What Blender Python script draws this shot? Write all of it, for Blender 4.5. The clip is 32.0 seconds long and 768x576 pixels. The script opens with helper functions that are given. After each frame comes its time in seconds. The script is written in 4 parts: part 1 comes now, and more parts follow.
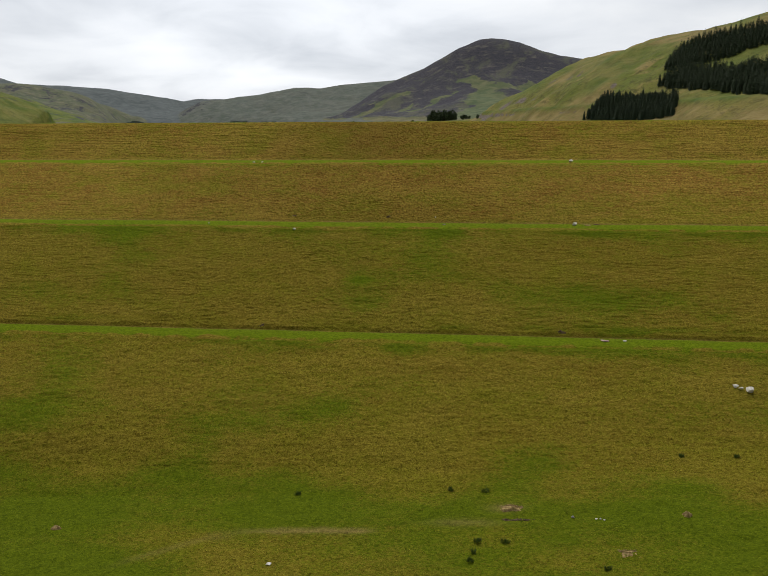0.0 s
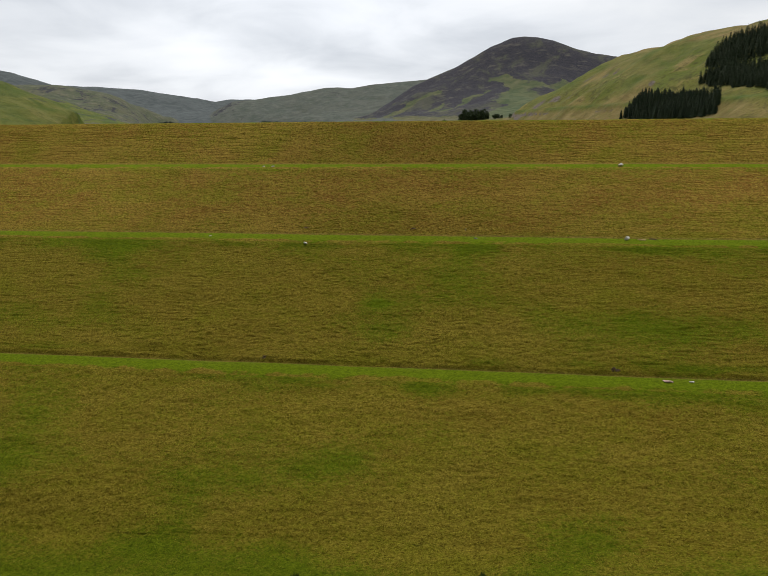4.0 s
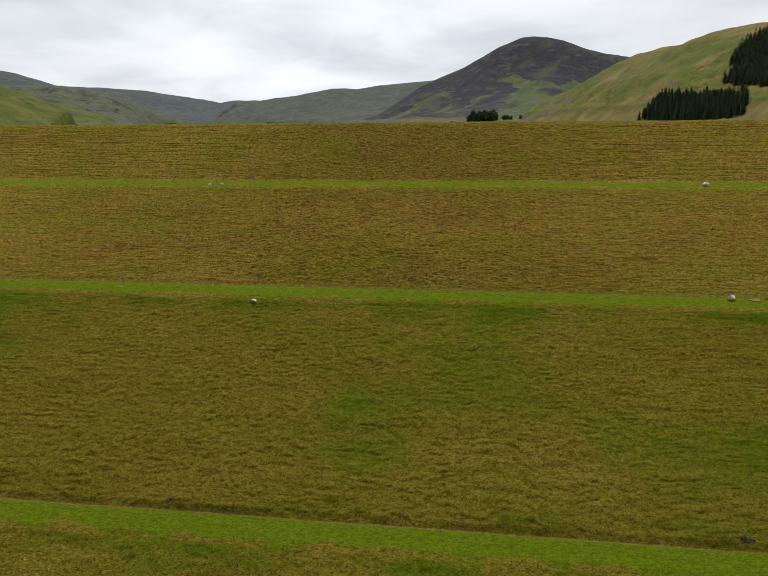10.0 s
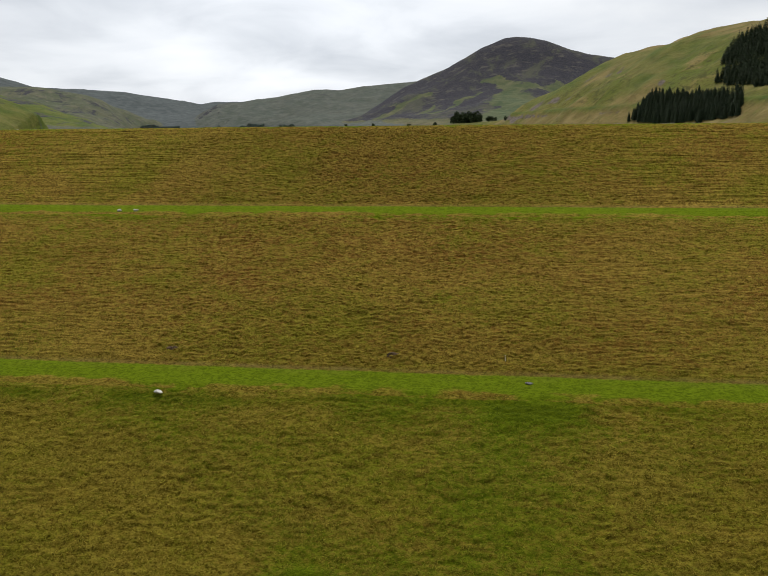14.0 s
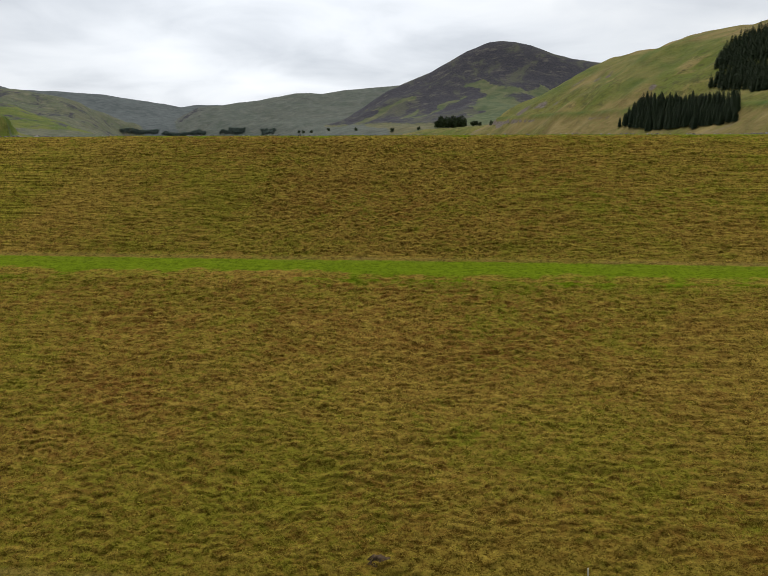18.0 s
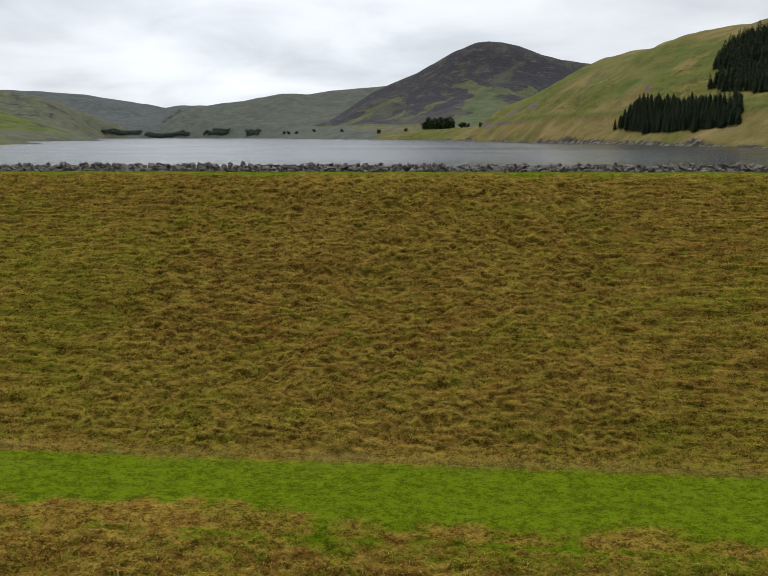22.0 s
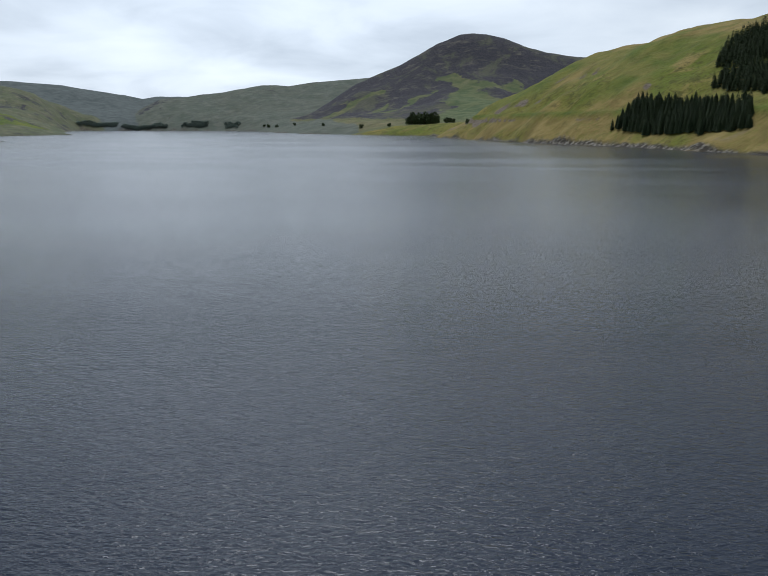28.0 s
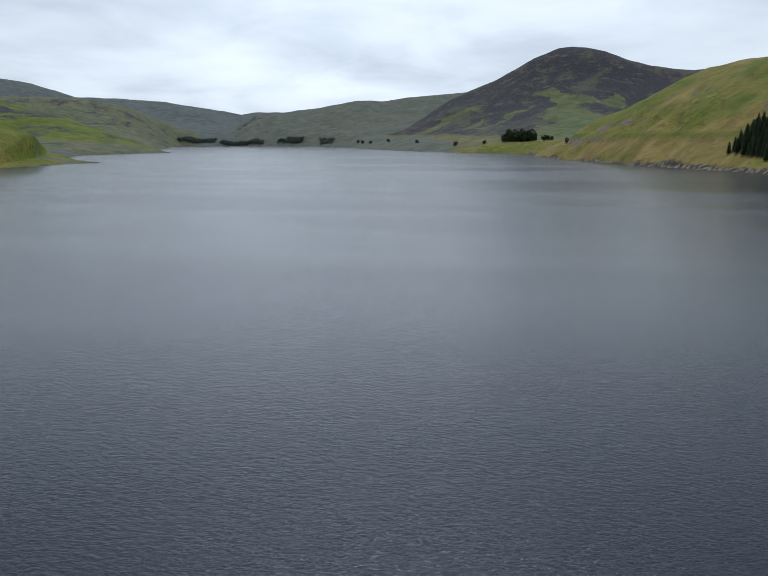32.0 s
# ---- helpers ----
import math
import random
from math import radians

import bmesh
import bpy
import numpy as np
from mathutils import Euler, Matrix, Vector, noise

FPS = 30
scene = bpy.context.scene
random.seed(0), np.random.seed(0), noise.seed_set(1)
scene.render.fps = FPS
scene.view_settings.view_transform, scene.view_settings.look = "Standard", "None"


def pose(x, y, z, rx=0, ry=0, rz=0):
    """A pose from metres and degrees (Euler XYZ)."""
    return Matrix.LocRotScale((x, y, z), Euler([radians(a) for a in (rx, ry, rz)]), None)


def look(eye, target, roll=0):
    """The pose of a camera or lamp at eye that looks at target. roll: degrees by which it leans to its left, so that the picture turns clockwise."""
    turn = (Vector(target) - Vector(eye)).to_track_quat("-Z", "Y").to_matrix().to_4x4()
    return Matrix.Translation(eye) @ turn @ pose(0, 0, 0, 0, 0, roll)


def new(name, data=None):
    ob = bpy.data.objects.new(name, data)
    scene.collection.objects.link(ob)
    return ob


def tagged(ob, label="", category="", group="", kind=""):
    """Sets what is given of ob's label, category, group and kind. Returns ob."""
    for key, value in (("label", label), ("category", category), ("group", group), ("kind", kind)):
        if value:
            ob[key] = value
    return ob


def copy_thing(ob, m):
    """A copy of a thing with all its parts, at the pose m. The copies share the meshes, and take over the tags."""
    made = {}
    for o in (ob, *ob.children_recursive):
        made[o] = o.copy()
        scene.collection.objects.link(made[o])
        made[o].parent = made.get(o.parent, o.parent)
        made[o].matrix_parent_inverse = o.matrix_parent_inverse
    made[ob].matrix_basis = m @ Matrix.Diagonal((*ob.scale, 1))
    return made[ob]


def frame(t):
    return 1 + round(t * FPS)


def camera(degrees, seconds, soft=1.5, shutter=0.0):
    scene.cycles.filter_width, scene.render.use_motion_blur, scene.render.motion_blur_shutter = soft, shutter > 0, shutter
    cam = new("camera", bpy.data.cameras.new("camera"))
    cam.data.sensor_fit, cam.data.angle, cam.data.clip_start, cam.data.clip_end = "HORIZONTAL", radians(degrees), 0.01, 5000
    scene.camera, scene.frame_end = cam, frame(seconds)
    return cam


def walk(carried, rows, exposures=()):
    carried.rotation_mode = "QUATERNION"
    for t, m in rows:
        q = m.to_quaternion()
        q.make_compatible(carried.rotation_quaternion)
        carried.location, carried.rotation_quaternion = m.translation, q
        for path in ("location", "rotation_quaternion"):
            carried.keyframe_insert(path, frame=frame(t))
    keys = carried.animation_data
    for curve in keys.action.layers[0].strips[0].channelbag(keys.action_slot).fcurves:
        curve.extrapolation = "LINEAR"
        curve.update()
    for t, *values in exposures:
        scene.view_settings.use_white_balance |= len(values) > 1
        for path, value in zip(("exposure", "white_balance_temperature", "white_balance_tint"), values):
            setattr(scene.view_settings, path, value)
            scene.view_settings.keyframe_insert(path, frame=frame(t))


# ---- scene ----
import collections

cam = camera(50.66, 32.0, soft=1.0)
# seconds, place in metres (x along the dam, y upstream, z above the crest), pitch, turn, roll
PATH = [
    (0, 25.02, -237.77, -0.89, -11.16, 6.65, -0.24),
    (0.5, 24.91, -235.66, -0.93, -11.18, 6.55, -0.27),
    (1, 24.80, -233.46, -0.97, -11.18, 6.71, -0.29),
    (1.5, 24.67, -231.08, -1.00, -11.18, 7.23, -0.33),
    (2, 24.57, -228.48, -1.01, -11.18, 8.72, -0.34),
    (2.5, 24.43, -225.67, -1.01, -11.17, 8.89, -0.39),
    (4.5, 23.74, -210.60, -0.74, -11.16, 8.86, -0.44),
    (5, 23.53, -206.27, -0.72, -11.14, 10.53, -0.43),
    (5.5, 23.24, -201.85, -0.71, -11.12, 10.37, -0.43),
    (6, 22.89, -197.41, -0.71, -11.14, 10.57, -0.43),
    (6.5, 22.51, -192.93, -0.73, -11.13, 10.49, -0.39),
    (7, 22.09, -188.43, -0.77, -11.13, 10.32, -0.37),
    (7.5, 21.65, -184.04, -0.81, -11.12, 10.17, -0.36),
    (8, 21.16, -179.78, -0.83, -11.10, 9.99, -0.39),
    (8.5, 20.66, -175.54, -0.80, -11.10, 9.84, -0.40),
    (9, 20.09, -171.24, -0.71, -11.09, 9.68, -0.40),
    (9.5, 19.43, -166.88, -0.56, -11.08, 9.48, -0.44),
    (10, 18.87, -162.49, -0.42, -11.07, 9.36, -0.38),
    (10.5, 18.37, -158.07, -0.40, -11.03, 9.22, -0.44),
    (11, 17.89, -153.53, -0.41, -11.00, 9.09, -0.46),
    (11.5, 17.38, -148.92, -0.43, -10.99, 8.93, -0.50),
    (12, 16.83, -144.31, -0.38, -10.99, 8.79, -0.49),
    (12.5, 16.25, -139.71, -0.25, -10.99, 8.64, -0.47),
    (13, 15.71, -135.21, -0.12, -11.00, 8.48, -0.44),
    (13.5, 15.14, -130.78, 0.02, -11.01, 8.33, -0.45),
    (14, 14.55, -126.30, 0.19, -10.99, 8.20, -0.49),
    (14.5, 14.03, -121.81, 0.32, -10.99, 8.04, -0.43),
    (16.5, 11.44, -103.63, 0.46, -10.85, 7.41, -0.26),
    (17, 10.86, -99.15, 0.62, -10.80, 7.25, -0.25),
    (17.5, 10.21, -94.75, 0.77, -10.77, 7.10, -0.18),
    (18, 9.63, -90.34, 0.92, -10.72, 6.97, -0.24),
    (18.5, 9.07, -85.92, 1.05, -10.71, 6.82, -0.24),
    (19, 8.50, -81.47, 1.21, -10.70, 6.68, -0.21),
    (19.5, 7.87, -76.99, 1.42, -10.69, 6.55, -0.19),
    (20, 7.18, -72.44, 1.61, -10.68, 6.42, -0.19),
    (20.5, 6.51, -67.83, 1.88, -10.67, 6.33, -0.22),
    (21, 5.86, -63.21, 2.16, -10.65, 6.21, -0.20),
    (21.5, 5.22, -58.62, 2.47, -10.66, 6.12, -0.23),
    (22, 4.54, -53.98, 2.82, -10.68, 6.00, -0.17),
    (22.5, 3.90, -49.35, 3.24, -10.68, 5.90, -0.17),
    (23, 3.24, -44.79, 3.67, -10.70, 5.79, -0.15),
    (23.5, 2.57, -40.28, 4.10, -10.70, 5.67, -0.15),
    (24, 1.93, -35.81, 4.53, -10.71, 5.57, -0.15),
    (24.5, 1.32, -31.34, 4.96, -10.72, 5.48, -0.13),
    (25, 0.73, -26.80, 5.53, -10.74, 5.38, -0.13),
    (25.5, 0.14, -22.35, 6.30, -10.72, 5.27, -0.10),
    (26, -0.41, -18.08, 7.03, -10.71, 5.16, -0.10),
    (26.5, -0.87, -13.50, 7.70, -12.31, 5.02, -0.08),
    (28.5, -3.08, 5.23, 13.36, -10.77, 4.65, 0.06),
    (29, -3.68, 9.88, 14.63, -10.43, 4.61, 0.06),
    (29.5, -4.30, 14.54, 15.85, -10.42, 4.83, 0.03),
    (30, -4.92, 19.19, 17.02, -10.42, 5.27, -0.00),
    (30.5, -5.51, 23.82, 18.16, -10.42, 5.88, -0.04),
    (31, -6.08, 28.42, 19.25, -10.43, 7.97, -0.02),
    (31.5, -6.66, 33.01, 20.33, -10.44, 10.13, -0.02),
    (32, -7.27, 37.61, 21.39, -10.42, 11.25, -0.06),
]
EXPOSURES = [(0.0, -0.08, 6500, 10), (22.0, -0.08, 6400, 9), (25.0, -0.11, 6200, 8), (27.0, -0.13, 5880, 7), (32.0, -0.13, 5850, 7)]
walk(cam, [(t, pose(x, y, z, 90 + p, 0, w) @ pose(0, 0, 0, 0, 0, r)) for t, x, y, z, p, w, r in PATH], EXPOSURES)

# ---- overcast daylight ----
SUN_UP, SUN_TURN = 66.0, -14.0
world = bpy.data.worlds.new("overcast_sky")
scene.world = world
world.use_nodes = True
wn, wl = world.node_tree.nodes, world.node_tree.links
wn.clear()


def wnode(kind, **values):
    n = wn.new(kind)
    for key, value in values.items():
        n.inputs[key.replace("_", " ")].default_value = value
    return n


sky = wn.new("ShaderNodeTexSky")
sky.sky_type, sky.sun_disc = "NISHITA", False
sky.sun_elevation, sky.sun_rotation = radians(SUN_UP), radians(SUN_TURN)
clear = wnode("ShaderNodeBackground", Strength=0.08)
wl.new(sky.outputs[0], clear.inputs[0])
coord = wn.new("ShaderNodeTexCoord")
split = wn.new("ShaderNodeSeparateXYZ")
wl.new(coord.outputs["Generated"], split.inputs[0])


def wmath(op, a, b=0.0, clamp=False):
    n = wn.new("ShaderNodeMath")
    n.operation, n.use_clamp = op, clamp
    for slot, value in enumerate((a, b)):
        if isinstance(value, (int, float)):
            n.inputs[slot].default_value = value
        else:
            wl.new(value, n.inputs[slot])
    return n.outputs[0]


# a flat cloud sheet seen from below: directions laid out on a plane overhead
up = wmath("MAXIMUM", split.outputs[2], 0.0)
deep = wmath("ADD", up, 0.24)
flat = wn.new("ShaderNodeCombineXYZ")
wl.new(wmath("DIVIDE", split.outputs[0], deep), flat.inputs[0])
wl.new(wmath("DIVIDE", split.outputs[1], deep), flat.inputs[1])
flat.inputs[2].default_value = 3.7
big = wnode("ShaderNodeTexNoise", Scale=0.8, Detail=3.0, Roughness=0.45, Distortion=0.3)
small = wnode("ShaderNodeTexNoise", Scale=2.3, Detail=5.0, Roughness=0.5, Distortion=0.4)
wl.new(flat.outputs[0], big.inputs["Vector"])
wl.new(flat.outputs[0], small.inputs["Vector"])
mixed = wmath("ADD", wmath("MULTIPLY", big.outputs[0], 0.55), wmath("MULTIPLY", small.outputs[0], 0.45))
ramp = wn.new("ShaderNodeValToRGB")
wl.new(mixed, ramp.inputs[0])
stops = ramp.color_ramp.elements
stops[0].position, stops[0].color = 0.36, (0.58, 0.61, 0.66, 1)
stops[1].position, stops[1].color = 0.66, (0.98, 0.99, 1.0, 1)
mid = stops.new(0.5)
mid.color = (0.80, 0.825, 0.865, 1)
clouds = wnode("ShaderNodeBackground", Strength=1.16)
# the cloud deck is thinner and brighter towards the horizon, most of all in the quarter of the sun
toward = wn.new("ShaderNodeVectorMath")
toward.operation = "DOT_PRODUCT"
wl.new(coord.outputs["Generated"], toward.inputs[0])
toward.inputs[1].default_value = (math.sin(radians(SUN_TURN)) * math.cos(radians(17)), math.cos(radians(SUN_TURN)) * math.cos(radians(17)), math.sin(radians(17)))
halo = wmath("POWER", wmath("MAXIMUM", toward.outputs["Value"], 0.0), 14.0)
low = wmath("POWER", wmath("SUBTRACT", 1.0, up), 0.9)
wl.new(wmath("ADD", wmath("MULTIPLY", halo, 0.40), wmath("ADD", wmath("MULTIPLY", low, 0.70), 0.36)), clouds.inputs["Strength"])
wl.new(ramp.outputs[0], clouds.inputs[0])
blend = wnode("ShaderNodeMixShader", Fac=0.9)
wl.new(clear.outputs[0], blend.inputs[1])
wl.new(clouds.outputs[0], blend.inputs[2])
out = wn.new("ShaderNodeOutputWorld")
wl.new(blend.outputs[0], out.inputs[0])

sun = new("sun", bpy.data.lights.new("sun", "SUN"))
sun.data.energy, sun.data.angle, sun.data.color = 3.0, radians(34), (1.0, 0.96, 0.9)
sun.matrix_world = look((0, 0, 100), (-100 * math.sin(radians(SUN_TURN)) * math.cos(radians(SUN_UP)), -100 * math.cos(radians(SUN_TURN)) * math.cos(radians(SUN_UP)), 100 - 100 * math.sin(radians(SUN_UP))))

# ---- lie of the land ----
WATER = -7.3


def lattice(ix, iy, seed):
    h = (ix.astype(np.int64) * 374761393 + iy.astype(np.int64) * 668265263 + seed * 144665) & 0xFFFFFFFF
    h = ((h ^ (h >> 13)) * 1274126177) & 0xFFFFFFFF
    return ((h ^ (h >> 16)) & 0xFFFF) / 65535.0


def grain(x, y, seed=0):
    """Smooth noise from -1 to 1 with cells one unit wide."""
    ix, iy = np.floor(x), np.floor(y)
    u, v = x - ix, y - iy
    u, v = u * u * (3 - 2 * u), v * v * (3 - 2 * v)
    a, b = lattice(ix, iy, seed), lattice(ix + 1, iy, seed)
    c, d = lattice(ix, iy + 1, seed), lattice(ix + 1, iy + 1, seed)
    return 2 * ((a * (1 - u) + b * u) * (1 - v) + (c * (1 - u) + d * u) * v) - 1


def rough(x, y, seed=0, octaves=4):
    total, size = 0.0, 1.0
    for k in range(octaves):
        total = total + grain(x * 2**k + 31.7 * k, y * 2**k - 17.3 * k, seed + k) * size
        size *= 0.5
    return total


def step(a, b, x):
    t = np.clip((x - a) / (b - a), 0, 1)
    return t * t * (3 - 2 * t)


# shoreline of the reservoir, anticlockwise from the dam's right end
LAKE = [(270, 15), (275, 200), (245, 400), (211, 570), (187, 687), (150, 815), (92, 956), (42, 1112), (-2, 1270), (-32, 1392), (0, 1480), (-40, 1570),
        (-184, 1743), (-353, 1982), (-520, 2350), (-690, 2850), (-900, 3080), (-1250, 3180), (-1420, 3060), (-1250, 2560), (-1085, 2250), (-960, 1900), (-785, 1650),
        (-830, 1400), (-720, 1130), (-548, 950), (-540, 620), (-450, 300), (-330, 15)]
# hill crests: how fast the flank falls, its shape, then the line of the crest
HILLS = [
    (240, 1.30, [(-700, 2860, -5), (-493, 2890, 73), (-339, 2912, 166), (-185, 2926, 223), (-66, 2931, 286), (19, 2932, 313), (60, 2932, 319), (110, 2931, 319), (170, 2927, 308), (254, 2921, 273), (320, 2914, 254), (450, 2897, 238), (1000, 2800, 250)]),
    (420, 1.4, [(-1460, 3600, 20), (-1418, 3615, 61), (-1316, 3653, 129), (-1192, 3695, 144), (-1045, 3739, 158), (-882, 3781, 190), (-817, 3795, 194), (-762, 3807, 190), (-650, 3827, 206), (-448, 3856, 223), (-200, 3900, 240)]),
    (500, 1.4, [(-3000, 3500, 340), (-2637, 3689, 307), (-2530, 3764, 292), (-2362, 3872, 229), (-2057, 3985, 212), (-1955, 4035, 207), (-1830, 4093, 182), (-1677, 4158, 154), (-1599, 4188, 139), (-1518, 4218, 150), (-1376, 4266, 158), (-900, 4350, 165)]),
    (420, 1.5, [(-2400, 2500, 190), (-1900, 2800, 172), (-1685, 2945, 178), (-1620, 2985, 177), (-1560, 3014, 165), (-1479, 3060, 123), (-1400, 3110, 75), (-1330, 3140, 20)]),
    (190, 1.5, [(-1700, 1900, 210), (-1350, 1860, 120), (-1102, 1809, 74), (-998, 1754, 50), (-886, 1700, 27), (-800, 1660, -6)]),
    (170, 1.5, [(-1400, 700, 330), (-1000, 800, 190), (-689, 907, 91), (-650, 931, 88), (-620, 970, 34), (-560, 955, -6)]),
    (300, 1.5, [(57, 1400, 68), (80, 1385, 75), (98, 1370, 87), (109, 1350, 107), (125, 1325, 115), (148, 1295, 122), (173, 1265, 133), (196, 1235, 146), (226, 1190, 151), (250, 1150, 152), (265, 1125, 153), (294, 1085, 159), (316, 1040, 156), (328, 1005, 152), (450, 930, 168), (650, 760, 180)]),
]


def along(x, y, line):
    """Distance to a line of points, and the third value of the nearest place on it."""
    best, value = np.full(x.shape, 1e12), np.zeros(x.shape)
    for a, b in zip(line[:-1], line[1:]):
        ex, ey = b[0] - a[0], b[1] - a[1]
        t = np.clip(((x - a[0]) * ex + (y - a[1]) * ey) / (ex * ex + ey * ey), 0, 1)
        d = (x - a[0] - t * ex) ** 2 + (y - a[1] - t * ey) ** 2
        near = d < best
        best = np.where(near, d, best)
        if len(a) > 2:
            value = np.where(near, a[2] + t * (b[2] - a[2]), value)
    return np.sqrt(best), value


def ashore(x, y):
    """Distance from the shoreline, negative over the water."""
    d, _ = along(x, y, LAKE + LAKE[:1])
    inside = np.zeros(x.shape, bool)
    for (ax, ay), (bx, by) in zip(LAKE, LAKE[1:] + LAKE[:1]):
        cross = (ay > y) != (by > y)
        inside ^= cross & (x < (bx - ax) * (y - ay) / (by - ay + 1e-9) + ax)
    return np.where(inside, -d, d)


def land(x, y, owners=False):
    d = ashore(x, y) + 9 * rough(x / 60, y / 60, 5, 3)
    tops = np.full(x.shape, 6.0)
    owner = np.full(x.shape, -1)
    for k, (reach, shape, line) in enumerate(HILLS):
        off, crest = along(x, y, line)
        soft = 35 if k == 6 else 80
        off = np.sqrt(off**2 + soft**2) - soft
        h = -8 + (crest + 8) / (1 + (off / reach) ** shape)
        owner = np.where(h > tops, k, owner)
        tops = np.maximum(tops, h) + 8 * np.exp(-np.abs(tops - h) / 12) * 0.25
    bank = 1 - np.exp(-np.maximum(d, 0) / 130)
    gully = rough(x / 190, y / 190, 11, 4)
    up = (tops - WATER) * bank
    h = np.where(d > 0, WATER + up + 4.5 * gully * bank * step(40, 160, d) + 0.05 * np.minimum(d, 60), WATER + np.maximum(d * 0.25, -20))
    # gullies and small spurs on the near hill, broader ones far off, and the level bench above the shore
    near = step(1550, 1350, y) * step(60, 200, y)
    spur = 1 - 2 * np.abs(grain((x + 0.25 * y) / 62, y / 120, 81)) + 0.5 * rough(x / 24, y / 34, 83, 2)
    fold = 1 - 2 * np.abs(grain((x + 0.4 * y) / 170, y / 360, 85)) + 0.5 * rough(x / 80, y / 110, 87, 3)
    h = h + (d > 0) * step(20, 120, d) * (2.0 * spur * near + 7.0 * fold * (1 - near) * step(1500, 2000, y) * step(210, 130, h))
    h = h + 2.6 * np.exp(-(((h - 24) / 3.2) ** 2)) * near * (d > 0)
    floor = -56.5 + 0.05 * np.clip(x, -120, 120) + 0.42 * np.maximum(np.abs(x) - 110, 0) + 0.8 * rough(x / 22, y / 22, 3, 4) - 1.6 * step(-205, -195, y) * step(-120, -126, y)
    low = step(60, -20, y)
    h = h * (1 - low) + np.minimum(floor, 160) * low
    return (h, owner) if owners else h


# ---- materials ----
class Shade:
    """A small hand for building a node material."""

    def __init__(self, name, rough=0.85, metal=0.0, spec=0.3):
        self.m = bpy.data.materials.new(name)
        self.m.use_nodes = True
        self.n, self.l = self.m.node_tree.nodes, self.m.node_tree.links
        self.b = self.n["Principled BSDF"]
        self.b.inputs["Roughness"].default_value = rough
        self.b.inputs["Metallic"].default_value = metal
        self.b.inputs["Specular IOR Level"].default_value = spec
        self.place = self.n.new("ShaderNodeTexCoord").outputs["Object"]

    def put(self, value, slot):
        if hasattr(value, "is_linked"):
            self.l.new(value, slot)
        else:
            slot.default_value = (*value, 1) if isinstance(value, tuple) and len(value) == 3 and slot.type == "RGBA" else value

    def noise(self, scale, detail=5.0, stretch=(1, 1, 1), distort=0.0, rough=0.55, turn=0.0):
        t = self.n.new("ShaderNodeTexNoise")
        t.inputs["Scale"].default_value, t.inputs["Detail"].default_value = scale, detail
        t.inputs["Distortion"].default_value, t.inputs["Roughness"].default_value = distort, rough
        s = self.n.new("ShaderNodeMapping")
        s.inputs["Scale"].default_value = stretch
        s.inputs["Rotation"].default_value = (0, 0, radians(turn))
        self.l.new(self.place, s.inputs[0])
        self.l.new(s.outputs[0], t.inputs["Vector"])
        return t.outputs[0]

    def reach(self, value, low, high, a=0.0, b=1.0):
        r = self.n.new("ShaderNodeMapRange")
        r.interpolation_type = "SMOOTHSTEP"
        self.put(value, r.inputs[0])
        for slot, v in zip((1, 2, 3, 4), (low, high, a, b)):
            r.inputs[slot].default_value = v
        return r.outputs[0]

    def calc(self, op, a, b=0.0):
        n = self.n.new("ShaderNodeMath")
        n.operation = op
        self.put(a, n.inputs[0])
        self.put(b, n.inputs[1])
        return n.outputs[0]

    def mix(self, a, b, fac):
        n = self.n.new("ShaderNodeMix")
        n.data_type = "RGBA"
        self.put(fac, n.inputs[0])
        self.put(a, n.inputs[6])
        self.put(b, n.inputs[7])
        return n.outputs[2]

    def attr(self, name):
        a = self.n.new("ShaderNodeAttribute")
        a.attribute_name = name
        return a.outputs["Fac"]

    def island(self):
        return self.n.new("ShaderNodeNewGeometry").outputs["Random Per Island"]

    def random(self):
        return self.n.new("ShaderNodeObjectInfo").outputs["Random"]

    def colour(self, value):
        self.put(value, self.b.inputs["Base Color"])
        return self

    def gloss(self, value):
        self.put(value, self.b.inputs["Roughness"])
        return self

    def bump(self, value, strength=0.5, distance=0.1):
        n = self.n.new("ShaderNodeBump")
        n.inputs["Strength"].default_value, n.inputs["Distance"].default_value = strength, distance
        self.put(value, n.inputs["Height"])
        self.l.new(n.outputs[0], self.b.inputs["Normal"])
        return self


